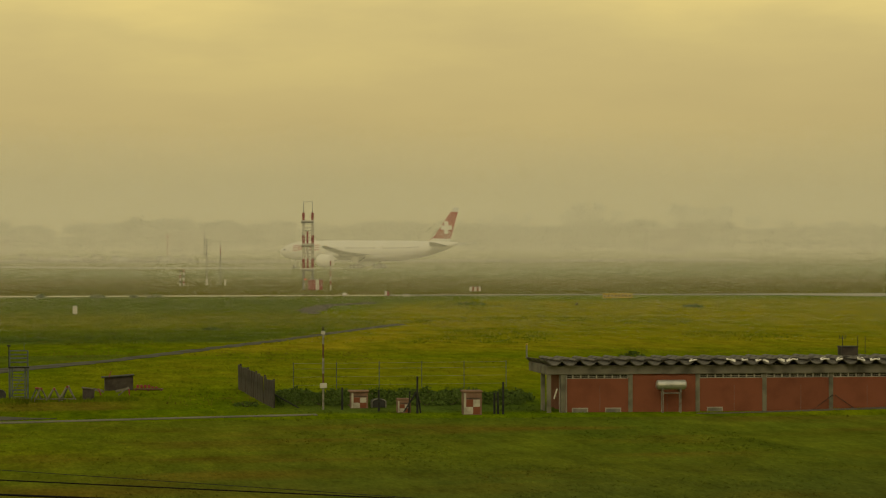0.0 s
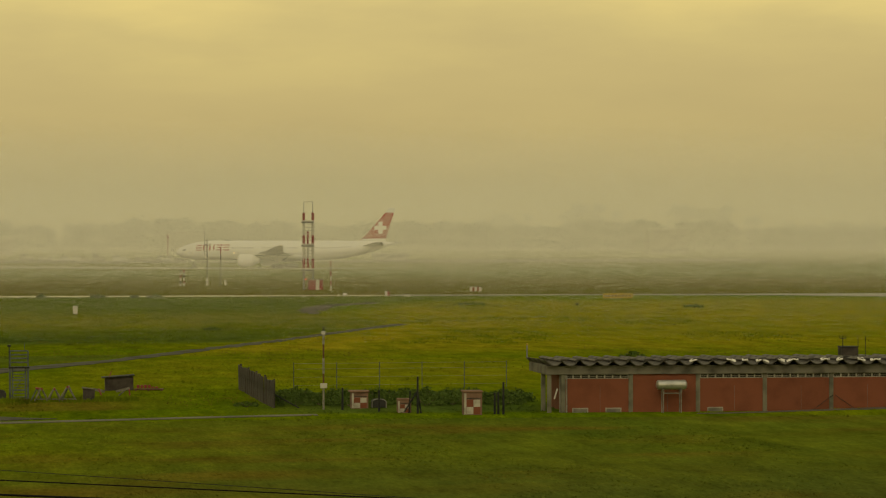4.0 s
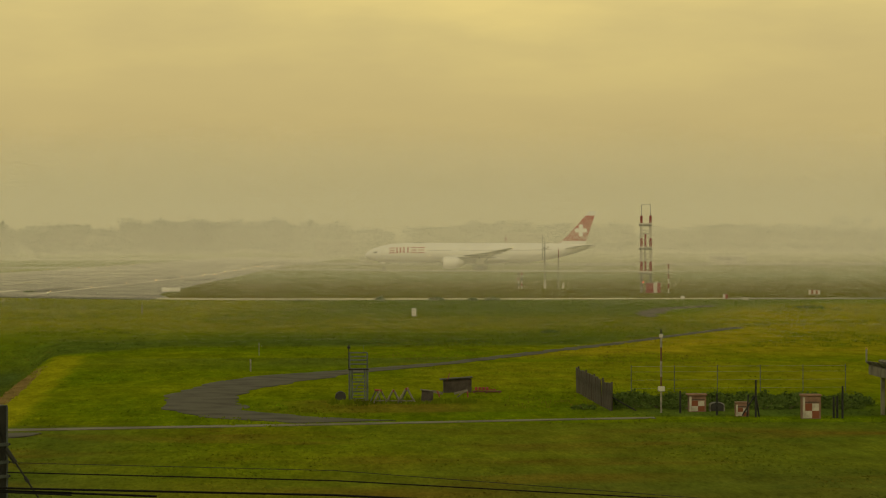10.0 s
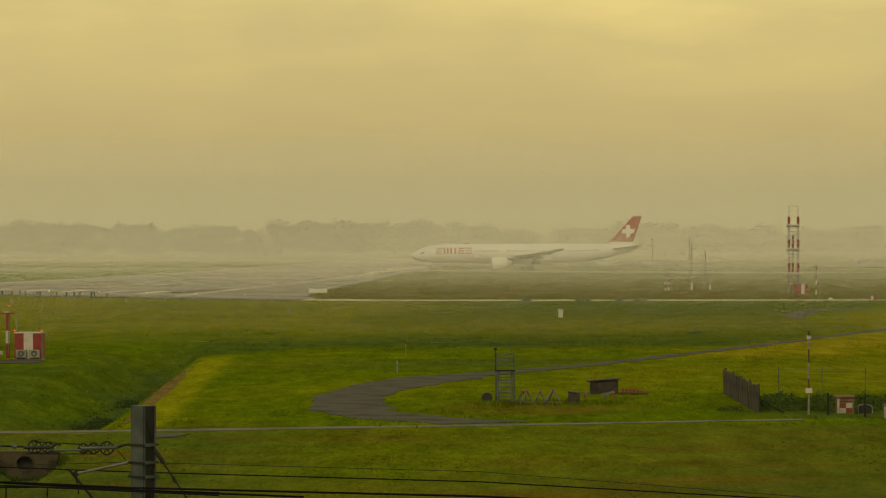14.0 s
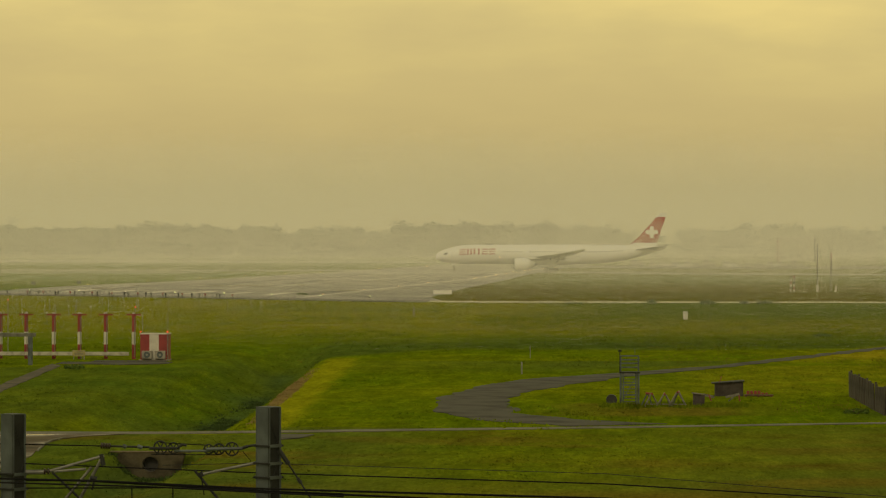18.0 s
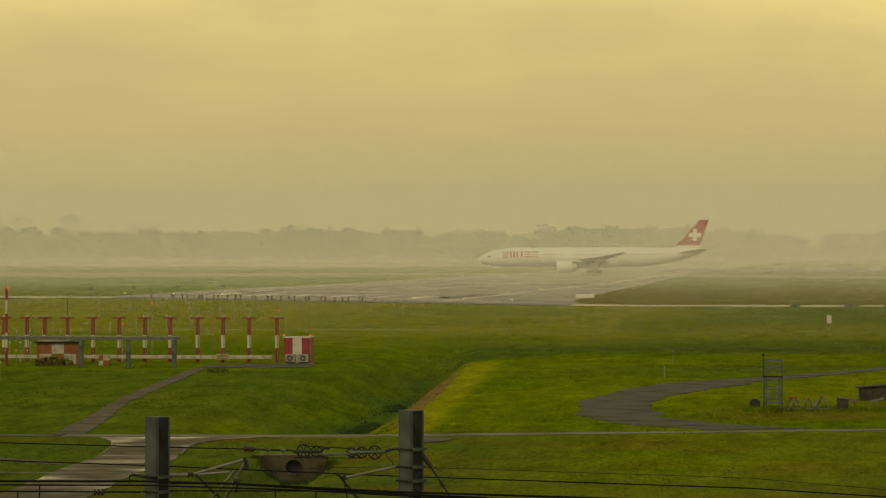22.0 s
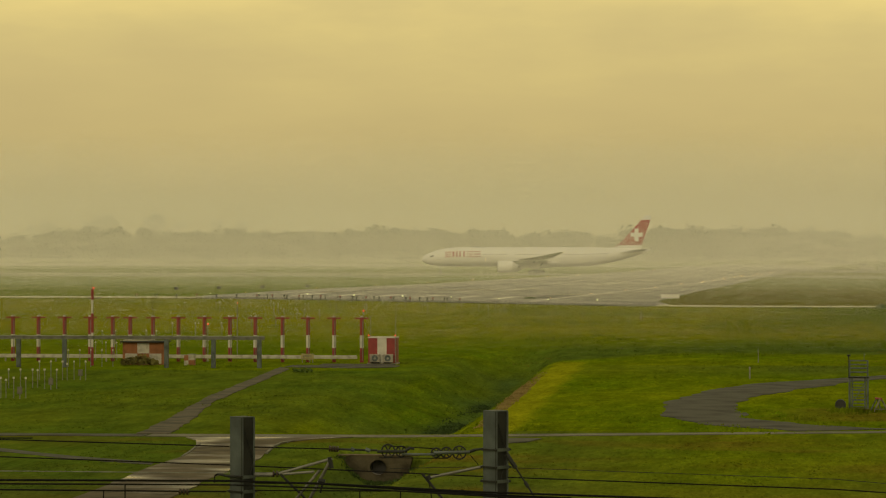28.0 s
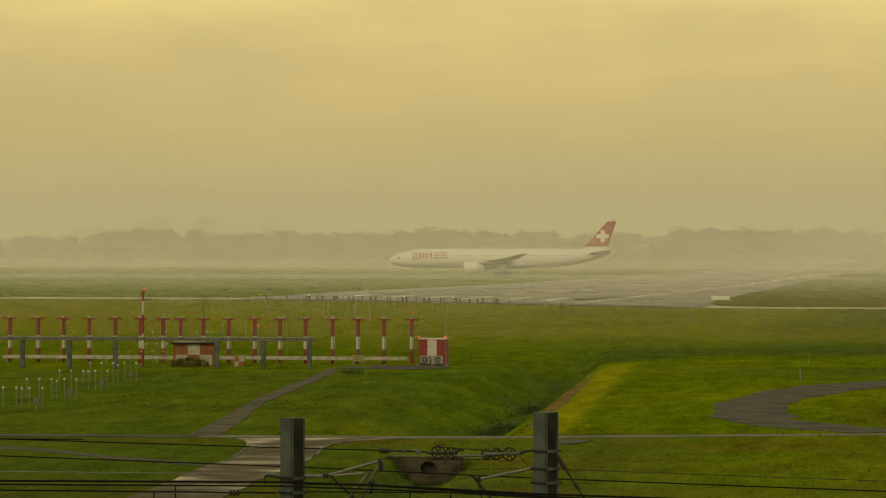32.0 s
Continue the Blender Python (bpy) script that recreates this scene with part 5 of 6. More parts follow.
# ===== antenna mast with red and white bands =====
gs = thing("antenna_mast", "tall red and white twin-pole antenna mast", "mast", (61.0, 664.4, 0))
for x in (-0.9, 0.9):
    for a, b, m in ((0, 3.9, GALV), (3.9, 6.2, REDP), (6.2, 8.75, WHITE), (8.75, 10.8, REDP), (10.8, 13.4, WHITE), (13.4, 15.3, REDP)):
        part("pole_section", R((x, 0, a), (x, 0, b), 0.27, 10), m, gs)
    part("top_rod", R((x * 0.98, 0, 15.3), (x * 0.98, 0, 17.5), 0.06), GALV, gs)
part("top_bar", R((-0.88, 0, 17.45), (0.88, 0, 17.45), 0.04), GALV, gs)
for a, b, m in ((3.9, 6.2, REDP), (6.2, 8.75, WHITE), (8.75, 10.0, REDP), (10.0, 11.6, REDP)):
    part("inner_pole", R((-0.1, 0, a), (-0.1, 0, b), 0.2, 10), m, gs)
for z in (3.9, 8.75, 13.4):
    part("platform", B(-1.4, 1.1, -0.7, 0.6, z - 0.18, z + 0.12, 0.03), GALV, gs)
    part("antenna", R((-1.4, -0.5, z + 0.25), (1.1, -0.5, z + 0.25), 0.16, 10), WHITE, gs)
for k in range(4):
    part("brace", R((-0.9, 0, 0.9 * k + 0.2), (0.9, 0, 0.9 * k + 1.0), 0.06), GALV, gs)
for k in range(15):
    part("rung", R((-0.9, 0, 4.6 + 0.65 * k), (0.9, 0, 4.6 + 0.65 * k), 0.04), GALV, gs)
part("lamp", ball(bmesh.new(), (-0.6, -0.8, 2.1), 0.12), LAMPR, gs)
gb = thing("mast_cabin", "red and white striped cabin beside the antenna mast", "cabin", (62.4, 663.4, 0))
for k, m in enumerate((REDP, REDP, WHITE, REDP)):
    part("wall", B(-1.4 + 0.7 * k, -0.7 + 0.7 * k, 0, 1.8, 0, 2.0), m, gb)
part("roof", B(-1.5, 1.5, -0.1, 1.9, 2.0, 2.12), GALV, gb)


def banded(name, x, y, h, n, r, colors, label, category="post"):
    t = thing(name, label, category, (x, y, land(x, y)))
    for k in range(n):
        part("band", R((0, 0, h * k / n), (0, 0, h * (k + 1) / n), r), colors[k % len(colors)], t)
    return t


banded("marker_pole", 64.8, 657.6, 5.8, 6, 0.14, (WHITE, REDP), "red and white banded pole")
banded("marker_pole", 38.45, 714.8, 3.5, 6, 0.18, (WHITE, BLACK, WHITE, REDP), "short banded monitor pole")
banded("marker_pole", 39.15, 714.8, 3.5, 6, 0.18, (WHITE, REDP, WHITE, BLACK), "short banded monitor pole")
wm = thing("weather_mast", "slender grey mast with instrument arms", "mast", (44.5, 721.8, 0))
part("pole", R((0, 0, 0), (0, 0, 10.2), 0.13, 8, 0.09), GALV, wm)
part("side_pole", R((-0.55, 0, 6.3), (-0.55, 0, 11.6), 0.06), GALV, wm)
for k in range(5):
    part("rung", R((-0.55, 0, 6.6 + 0.75 * k), (0, 0, 6.6 + 0.75 * k), 0.05), GALV, wm)
part("arm", R((-0.6, 0, 8.6), (0.75, 0, 8.6), 0.07), GALV, wm)
part("instrument", B(0.5, 0.85, -0.15, 0.15, 8.55, 9.0), WHITE, wm)
part("base_box", B(-0.25, 0.25, -0.25, 0.2, 0, 1.4), WHITE, wm)
wm2 = thing("weather_mast", "thin lattice mast with a red tip", "mast", (47.4, 721.6, 0))
for x, y in ((-0.18, 0), (0.18, 0), (0, 0.3)):
    part("leg", R((x, y, 0), (x * 0.4, y * 0.4, 6.8), 0.04), GALV, wm2)
for k in range(8):
    part("tie", R((-0.17, 0, 0.8 * k + 0.2), (0.17, 0, 0.8 * k + 0.6), 0.03), GALV, wm2)
part("tip", R((0, 0.06, 6.6), (0, 0.06, 8.3), 0.09), REDP, wm2)
part("cabinet", B(0.8, 1.2, -0.2, 0.2, 0, 1.2), WHITE, wm2)
far_mast = thing("far_mast", "faint red mast far across the field", "mast", (66.0, 1320, 0))
part("pole", R((0, 0, 0), (0, 0, 9), 0.2, 8), REDP, far_mast)
part("head", R((0, 0, 9), (0, 0, 10.5), 0.45, 8), REDP, far_mast)

# airfield signs and markers
sg = thing("taxi_sign", "yellow taxiway sign with black markings", "sign", (104.1, 561.0, 0))
part("board", B(-2.55, 2.55, -0.12, 0.12, 0.25, 1.05, 0.03), YELL, sg)
for k in range(8):
    part("marking_bar", B(-2.3 + 0.6 * k, -1.98 + 0.6 * k, -0.135, -0.11, 0.42, 0.88), BLACK, sg)
for x in (-2.0, 0, 2.0):
    part("foot", R((x, 0, 0), (x, 0, 0.3), 0.06), STEELDD, sg)
rwsg = thing("runway_sign", "low white signboard seen from behind beside the runway", "sign", (-33.0, 668.0, land(-33, 668)))
part("board", B(-1.85, 1.85, -0.15, 0.15, 0.12, 0.95, 0.03), PATCH, rwsg)
part("top_edge", B(-1.0, 1.2, -0.2, 0.2, 0.95, 1.03), STEELDD, rwsg)
for x in (-1.4, 0, 1.4):
    part("foot", R((x, 0, 0), (x, 0, 0.15), 0.07), STEELDD, rwsg)


def marker(x, y, w, h, label, cols):
    t = thing("marker_box", label, "marker", (x, y, land(x, y)))
    n = len(cols)
    for k, m in enumerate(cols):
        part("panel", B(-w / 2 + w * k / n, -w / 2 + w * (k + 1) / n, 0, 0.5, 0.05, h, 0.01), m, t)
    part("base", B(-w / 2, w / 2, 0.05, 0.45, 0, 0.05), CONC, t)
    part("lid", B(-w / 2 - 0.03, w / 2 + 0.03, -0.03, 0.53, h, h + 0.06), STEELDD, t)


marker(69.2, 599.0, 0.8, 0.9, "small red and white marker box", (WHITE, REDP))
marker(72.1, 593.5, 1.1, 0.4, "low white marker box", (WHITE,))
marker(62.2, 605.0, 0.7, 0.45, "low white marker box", (WHITE,))
marker(91.4, 642.7, 2.2, 0.9, "red and white checkered marker box", (WHITE, BRICKO, WHITE, BRICKO, WHITE))
for x, y in ((-136.1, 685.8), (-129.5, 698.5), (-122.5, 711.8), (-115.0, 726.2)):
    marker(x, y, 0.8, 0.55, "small dark marker box beyond the runway", (STEELDD,))
wb = thing("white_board", "white upright board on the grass", "board", (10.8, 476.0, land(10.8, 476)))
part("panel", B(-0.32, 0.32, -0.08, 0.08, 0.05, 1.15, 0.02), WHITE, wb)
part("foot", B(-0.35, 0.35, -0.15, 0.15, 0, 0.05), CONC, wb)
for x, y, h in ((-48.6, 505.8, 1.1), (-28.5, 491.3, 1.3), (-15.1, 457.3, 1.0), (13.7, 460.6, 0.9), (-7.5, 289.0, 0.9), (-7.6, 325.8, 1.0), (-44.3, 529.2, 0.8), (-7.6, 493.4, 0.8), (108.5, 501.4, 0.9), (73.6, 476.3, 0.9), (-28.9, 497.1, 1.0), (-7.4, 287.5, 0.9), (-7.7, 330.0, 1.0), (-28.2, 487.7, 1.2), (-37.1, 491.6, 1.0), (99.2, 498.5, 0.7)):
    s = thing("stake", "thin pale stake in the grass", "stake", (x, y, land(x, y)), 0, "field stakes")
    part("rod", R((0, 0, 0), (0, 0, h), 0.035, 6), DIRTY, s)
    part("tip", R((0, 0, h), (0, 0, h + 0.1), 0.05, 6), GALV, s)
for x, y, w, h in ((7.4, 584, 1.6, 1.2), (17.2, 585, 2.6, 1.0), (23.5, 586, 1.6, 0.8), (27, 585, 2.8, 1.0), (-6, 585, 3.2, 0.4), (104, 498, 3.0, 0.9), (73, 520, 5.0, 0.8), (57, 300, 2.2, 0.9),
                   (24.9, 394, 2.2, 0.5), (-47.5, 297, 1.7, 0.5), (-58.5, 640, 2.0, 0.5)):
    bush("bush", x, y, w, 1.5, h, "low dark green shrub in the airfield grass", count=160)

# ===== localizer array =====
def array_post(x, y, h=4.35):
    t = thing("array_post", "red and white banded antenna post with a crossbar", "antenna", (x, y, 0), 0, "antenna array")
    for a, b, m in ((0, 1.4, REDP), (1.4, 2.62, WHITE), (2.62, h, REDP)):
        part("band", R((0, 0, a), (0, 0, b), 0.19, 10), m, t)
    part("crossbar", B(-0.7, 0.7, -0.07, 0.07, h - 0.16, h - 0.02, 0.02), REDP, t)
    part("cap", R((0, 0, h), (0, 0, h + 0.12), 0.16, 10), WHITE, t)
    part("pipe", R((0.1, -0.22, 0.2), (0.1, -0.22, h - 0.3), 0.03), GALV, t)
    return t


for x in (-85.52, -82.68, -80.12, -77.57, -74.97, -72.43, -70.18, -68.44, -66.19, -63.67, -61.10, -58.59, -56.09, -53.42, -50.92, -48.38, -45.67):
    array_post(x, 322.0)
lp = thing("obstacle_lamp", "red obstacle lamp on the end post", "lamp", (-45.51, 322.0, 4.47), 0, "obstacle lamps")
part("stem", R((0, 0, 0), (0, 0, 0.35), 0.05), GALV, lp)
part("globe", ball(bmesh.new(), (0, 0, 0.41), 0.075), LAMPR, lp)
rail = thing("cable_tray", "long white cable tray along the antenna posts", "tray", (0, 321.2, 0))
x = -86.0
while x < -46.2:
    part("section", B(x, min(x + 4.98, -45.9), -0.12, 0.12, 0.36, 0.70, 0.02), CHALK, rail)
    part("leg", B(x + 0.3, x + 0.42, -0.08, 0.08, 0, 0.34), CONC, rail)
    x += 5.0
yb = thing("notice_board", "small yellow notice board on the tray", "sign", (-50.76, 320.6, 0))
part("board", B(-0.62, 0.62, -0.04, 0.02, 0.3, 0.86, 0.01), mat("faded_yellow_paint", (0.30, 0.26, 0.10), 0.6, 0, 0.15, 2.0, 0.2, 0.05), yb)
for k in range(3):
    part("text_bar", B(-0.45, 0.45, -0.055, -0.035, 0.42 + 0.14 * k, 0.47 + 0.14 * k), CONCD, yb)
for s in (-0.5, 0.5):
    part("leg", B(s - 0.04, s + 0.04, 0.02, 0.08, 0, 0.9), GALV, yb)

sh = thing("equipment_shelter", "red shelter with a white stripe and air conditioners", "shelter", (-43.11, 317.5, 0))
for a, b, m in ((-1.3, -0.42, REDP), (-0.42, 0.46, WHITE), (0.46, 1.3, REDP)):
    part("wall", B(a, b, 0, 2.4, 0.12, 2.5), m, sh)
part("roof", B(-1.36, 1.36, -0.06, 2.46, 2.5, 2.58), WHITE, sh)
part("plinth", B(-1.4, 1.4, -0.1, 2.5, 0, 0.12), CONC, sh)
for s in (-0.62, 0.62):
    ac = part("air_conditioner", B(s - 0.5, s + 0.5, -0.38, -0.02, 0.2, 0.95, 0.03), CONC, sh, "pale air conditioning unit")
    part("fan_ring", R((s, -0.42, 0.58), (s, -0.37, 0.58), 0.30, 20), STEELD, ac)
    part("hub", R((s, -0.44, 0.58), (s, -0.40, 0.58), 0.11, 12), GALV, ac)
    part("feet", B(s - 0.4, s + 0.4, -0.3, -0.1, 0.12, 0.2), STEELDD, ac)
part("ladder_stile", R((1.34, -0.1, 0.1), (1.34, -0.1, 2.6), 0.03), GALV, sh)
for k in range(8):
    part("rung", R((1.2, -0.1, 0.3 + 0.28 * k), (1.38, -0.1, 0.3 + 0.28 * k), 0.02), GALV, sh)
for s in (-1.28, 1.28):
    part("lamp_stem", R((s, 0.1, 2.58), (s, 0.1, 2.7), 0.04), GALV, sh)
    part("lamp", ball(bmesh.new(), (s, 0.1, 2.75), 0.075), LAMPR, sh)
    part("whip", R((s * 0.94, 1.0, 2.58), (s * 0.94, 1.0, 4.6), 0.025), GALV, sh)
slab = thing("concrete_pad", "dark worn concrete pad in front of the shelter", "pad", (-43.11, 315.2, 0))
part("pad", B(-5.5, 1.4, -0.9, 1.8, 0, 0.05), mat("dark_pad", (0.05, 0.045, 0.032), 0.8, 0, 0.4, 0.8, 0.5), slab)

# elevated grey beam on piers
beam = thing("raised_duct", "long grey raised duct on concrete piers", "duct", (0, 306.0, 0))
part("duct", B(-86, -52.45, -0.25, 0.25, 2.62, 2.90, 0.03), STEELM, beam)
part("lip", B(-86, -52.45, -0.32, 0.32, 2.90, 2.95), GALV, beam)
for x in (-80.08, -75.60, -71.25, -61.63, -57.22, -52.93):
    part("pier", B(x - 0.19, x + 0.19, -0.2, 0.2, 0, 2.62, 0.03), STEELD, beam)
bh = thing("checker_hut", "flat-roofed hut with orange and white checker panels", "hut", (-65.35, 313.4, 0))
part("core", B(-2.0, 1.95, 0.02, 2.6, 0, 2.1), BRICKO, bh)
for i in range(3):
    for j in range(2):
        part("panel", B(-1.75 + 1.17 * i, -0.60 + 1.17 * i, -0.02, 0.04, 0.1 + 0.98 * j, 1.06 + 0.98 * j), CHALK if (i + j) % 2 == 0 else BRICKO, bh)
part("roof", B(-2.2, 2.1, -0.3, 2.9, 2.1, 2.24, 0.02), STEELDD, bh)
part("roof_plate", B(-1.9, 0.6, -0.34, 0.8, 2.24, 2.36), CONC, bh)
bush("bush", -65.3, 311.4, 3.4, 1.2, 1.15, "reddish brown shrub in front of the hut", material=mat("brown_leaves", (0.150, 0.135, 0.03), 0.9, 0, 0.4, 0.8, 0.3, 0), count=520)
cb = thing("checker_cabinet", "small red and white checkered cabinet", "cabinet", (-60.76, 312.5, 0))
for k, (a, b, z0, z1, m) in enumerate(((-0.5, -0.08, 0.45, 0.95, BRICKO), (-0.5, -0.08, 0.0, 0.45, CHALK), (-0.08, 0.5, 0.5, 1.0, CHALK), (-0.08, 0.5, 0, 0.5, BRICKO))):
    part("panel", B(a, b, 0, 0.6, z0, z1, 0.01), m, cb)
part("lid", B(-0.12, 0.55, -0.05, 0.65, 1.0, 1.06), GALV, cb)

tm = thing("tall_mast", "tall red and white mast with a red obstacle lamp", "mast", (-69.74, 311.0, 0))
for a, b, m in ((0, 1.7, REDP), (1.7, 3.1, WHITE), (3.1, 4.9, REDP), (4.9, 6.2, WHITE), (6.2, 7.2, REDP)):
    part("band", R((0, 0, a), (0, 0, b), 0.13 if m is REDP else 0.10, 10), m, tm)
part("arm", R((-0.5, 0, 6.35), (0.8, 0, 6.35), 0.04), STEELDD, tm)
part("whip", R((-0.1, 0, 7.2), (-0.1, 0, 8.4), 0.02), GALV, tm)
part("globe", ball(bmesh.new(), (0.15, -0.1, 7.3), 0.075), LAMPR, tm)
rod2 = thing("whip_aerial", "thin dark whip aerial", "aerial", (-66.40, 323.0, 0))
part("rod", R((0, 0, 0), (0, 0, 6.6), 0.05, 6, 0.025), STEELDD, rod2)
for x, y, h in ((-62.28, 330, 3.4), (-62.00, 345, 5.2)):
    lp = thing("obstacle_lamp", "red obstacle lamp on a slim pole", "lamp", (x, y, 0), 0, "obstacle lamps")
    part("stem", R((0, 0, 0), (0, 0, h), 0.045), DIRTY, lp)
    part("globe", ball(bmesh.new(), (0, 0, h + 0.06), 0.07), LAMPR, lp)

# approach light stakes in short rows
def light_stake(x, y, h, group):
    t = thing("approach_light", "slim white stake with a small lamp head", "light", (x, y, land(x, y)), 0, group)
    part("stake", R((0, 0, 0), (0, 0, h), 0.035, 6), GALV, t)
    part("head", R((0, 0, h), (0, 0, h + 0.14), 0.09, 8, 0.06), WHITE, t)
    return t


for y, h, xs in ((231.6, 1.40, (-62.0, -61.05, -60.11, -59.16,)), (231.6, 1.35, (-60.65,)), (245.5, 1.45, (-63.91, -62.94, -62.01, -61.03, -60.11,)), (245.5, 1.30, (-61.62,)), (261.6, 1.45, (-65.44, -64.48, -63.49, -62.52, -61.54,)), (263.2, 1.35, (-63.48,)), (278.0, 1.50, (-66.89, -65.9, -64.9, -63.91, -62.91,)), (278.0, 1.30, (-64.5,)), (307.7, 1.50, (-71.29, -70.2, -69.15, -68.09, -67.05,)), (324.8, 1.70, (-72.52, -71.47, -70.41,))):
    for x in xs:
        light_stake(x, y, h, "near approach lights")
for y, x in ((229.4, -59.06), (244.4, -60.30), (260.2, -61.69), (278.2, -63.41)):
    c = thing("light_cabinet", "small grey cabinet between the light stakes", "cabinet", (x, y, 0))
    part("case", B(-0.17, 0.17, -0.1, 0.1, 0.35, 0.9, 0.02), CONCD, c)
    part("leg", R((0, 0, 0), (0, 0, 0.36), 0.05), GALV, c)
for k, y in enumerate((375, 408, 441, 474, 507, 530, 548, 566, 582)):
    n = 5 if y < 500 else 11
    for i in range(n):
        x = -79.0 + (i - (n - 1) / 2) * (1.6 if n == 5 else 4.6) + 0.5 * math.sin(i * 3 + k) + (y - 400) * 0.03
        light_stake(x, y + 0.6 * math.sin(i * 5.0 + k), 1.5 if y < 520 else 0.9, "far approach lights")
for k in range(34):
    x = -124 + 3.6 * k if k < 7 else -102 + 1.36 * (k - 7) + 0.45 * math.sin(k * 2.7)
    t = thing("end_marker", "short dark marker post with a red head", "marker", (x, 589 + 0.03 * k, land(x, 589)), 0, "runway end markers")
    part("post", R((0, 0, 0), (0, 0, 0.55), 0.09, 6), STEELDD, t)
    part("head", R((0, 0, 0.55), (0, 0, 0.9), 0.16, 8), REDP if k % 3 == 0 else BLACK, t)


def ground_light(x, y, material, label, group, r=0.17):
    t = thing("runway_light", label, "light", (x, y, land(x, y) + 0.04), 0, group)
    part("base", R((0, 0, 0), (0, 0, 0.28), 0.12, 8, 0.08), STEELDD, t)
    part("lens", ball(bmesh.new(), (0, 0, 0.38), r), material, t)


for k in range(11):
    y = 632 + 58 * k
    ground_light(-54.5 + 0.0600 * (y - 620), y, LAMPW, "small glowing amber runway edge light", "runway edge lights", 0.07 + 0.007 * k)
    ground_light(-113 + 0.0800 * (y - 620), y, LAMPW, "small glowing amber runway edge light", "runway edge lights", 0.07 + 0.007 * k)
for k in range(7):
    y = 900 + 34 * k
    ground_light(-36 + 0.055 * (y - 900), y, LAMPW, "small glowing amber runway edge light", "runway edge lights", 0.11)
for k in range(9):
    ground_light(-116 + 9.0 * k, 617 + (k % 3), LAMPG, "small pale green threshold light", "threshold lights", 0.08)

# ===== overhead line poles and wires near the camera =====
def line_pole(x, y, top_z, turn):
    t = thing("line_pole", "dark steel box-section overhead line pole", "pole", (x, y, 0), turn, "overhead line poles")
    part("plate", B(-0.118, 0.118, -0.125, -0.113, 0, top_z), STEELD, t)
    # right flange and web darker than the plate: shade put into their colour
    for s in (-1, 1):
        part("flange", B(s * 0.125 - 0.007, s * 0.125 + 0.007, -0.13, 0.125, 0, top_z), STEELD if s < 0 else STEELDD, t)
    part("web", B(-0.117, 0.117, -0.01, 0.005, 0, top_z - 0.02), STEELDD, t)
    part("lip", B(0.133, 0.146, 0.095, 0.125, 0, top_z), STEELD, t)
    part("lip", B(0.133, 0.146, -0.13, -0.105, 0, top_z), STEELD, t)
    part("cap", B(-0.13, 0.13, -0.135, 0.13, top_z, top_z + 0.012), STEELD, t)
    for k in range(5):
        z = top_z - 0.15 - 0.55 * k
        a, b = ((-0.10, 0.09) if k % 2 == 0 else (0.09, -0.10))
        part("lacing", R((0.140, a, z), (0.140, b, z - 0.5), 0.008, 6), STEELDD, t)
    return t


line_pole(-5.073, 50.0, 9.064, -38)
line_pole(-8.908, 50.0, 8.947, -38)
for px, z in ((-5.073, 8.494), (-5.073, 8.233), (-5.073, 8.022), (-8.908, 8.057), (-8.908, 7.835)):
    c = thing("pole_clamp", "dark steel clamp round the pole", "clamp", (px, 50.0, z), -38)
    for s in (-1, 1):
        part("bar", B(-0.165, 0.165, s * 0.145 - 0.008, s * 0.145 + 0.008, -0.014, 0.014), STEELDD, c)
        part("bolt", R((s * 0.155, -0.17, 0), (s * 0.155, 0.17, 0), 0.008, 6), STEELDD, c)
        part("bracket", B(s * 0.155 - 0.008, s * 0.155 + 0.008, -0.13, 0.13, -0.024, 0.024), STEELD, c)


def span(name, pts, r, label, category="cable", material=None, sag=0.0):
    """A hanging wire through points, with a little sag between them."""
    path = [Vector(p) for p in pts]
    full = []
    for a, b in zip(path, path[1:]):
        full += [a.lerp(b, i / 6) - Vector((0, 0, sag * 4 * (i / 6) * (1 - i / 6))) for i in range(6)]
    full.append(path[-1])
    rings = []
    for i, p in enumerate(full):
        d = (full[min(i + 1, len(full) - 1)] - full[max(i - 1, 0)]).normalized()
        s = d.orthogonal().normalized() * r
        t = d.cross(s)
        rings.append([p + s * math.cos(a) + t * math.sin(a) for a in (2 * math.pi * k / 6 for k in range(6))])
    return tagged(part(name, loft(rings), material or CABLE), label, category)


span("wire", [(-13.440, 50.00, 8.604), (-9.099, 50.00, 8.507), (-7.582, 50.00, 8.480)], 0.010, "thin dark tension wire")
span("wire", [(-12.137, 50.00, 8.610), (-13.440, 50.00, 8.604)], 0.010, "thin dark tension wire")
span("contact_wire", [(-17.013, 50.00, 8.457), (-13.440, 50.00, 8.346), (-9.100, 50.00, 8.226), (-5.295, 50.00, 8.088), (-0.039, 50.00, 7.941), (5.907, 50.00, 7.604), (13.444, 50.00, 7.246)], 0.010, "long thin overhead wire")
span("wire", [(-15.953, 49.50, 8.143), (-9.009, 49.50, 8.141)], 0.007, "thin grey overhead wire near the poles", "cable", GALV)
span("wire", [(-6.684, 50.20, 8.181), (-5.282, 50.20, 8.218), (-0.039, 50.20, 8.077), (8.241, 50.20, 7.429)], 0.005, "thin grey overhead wire near the poles", "cable", STEELDD)
span("feeder_cable", [(-15.985, 49.60, 7.981), (-9.027, 49.60, 8.016), (-7.454, 49.60, 7.979), (-5.252, 49.60, 7.881), (-0.039, 49.60, 7.756), (8.990, 49.60, 7.307)], 0.017, "thick black feeder cable between the poles")
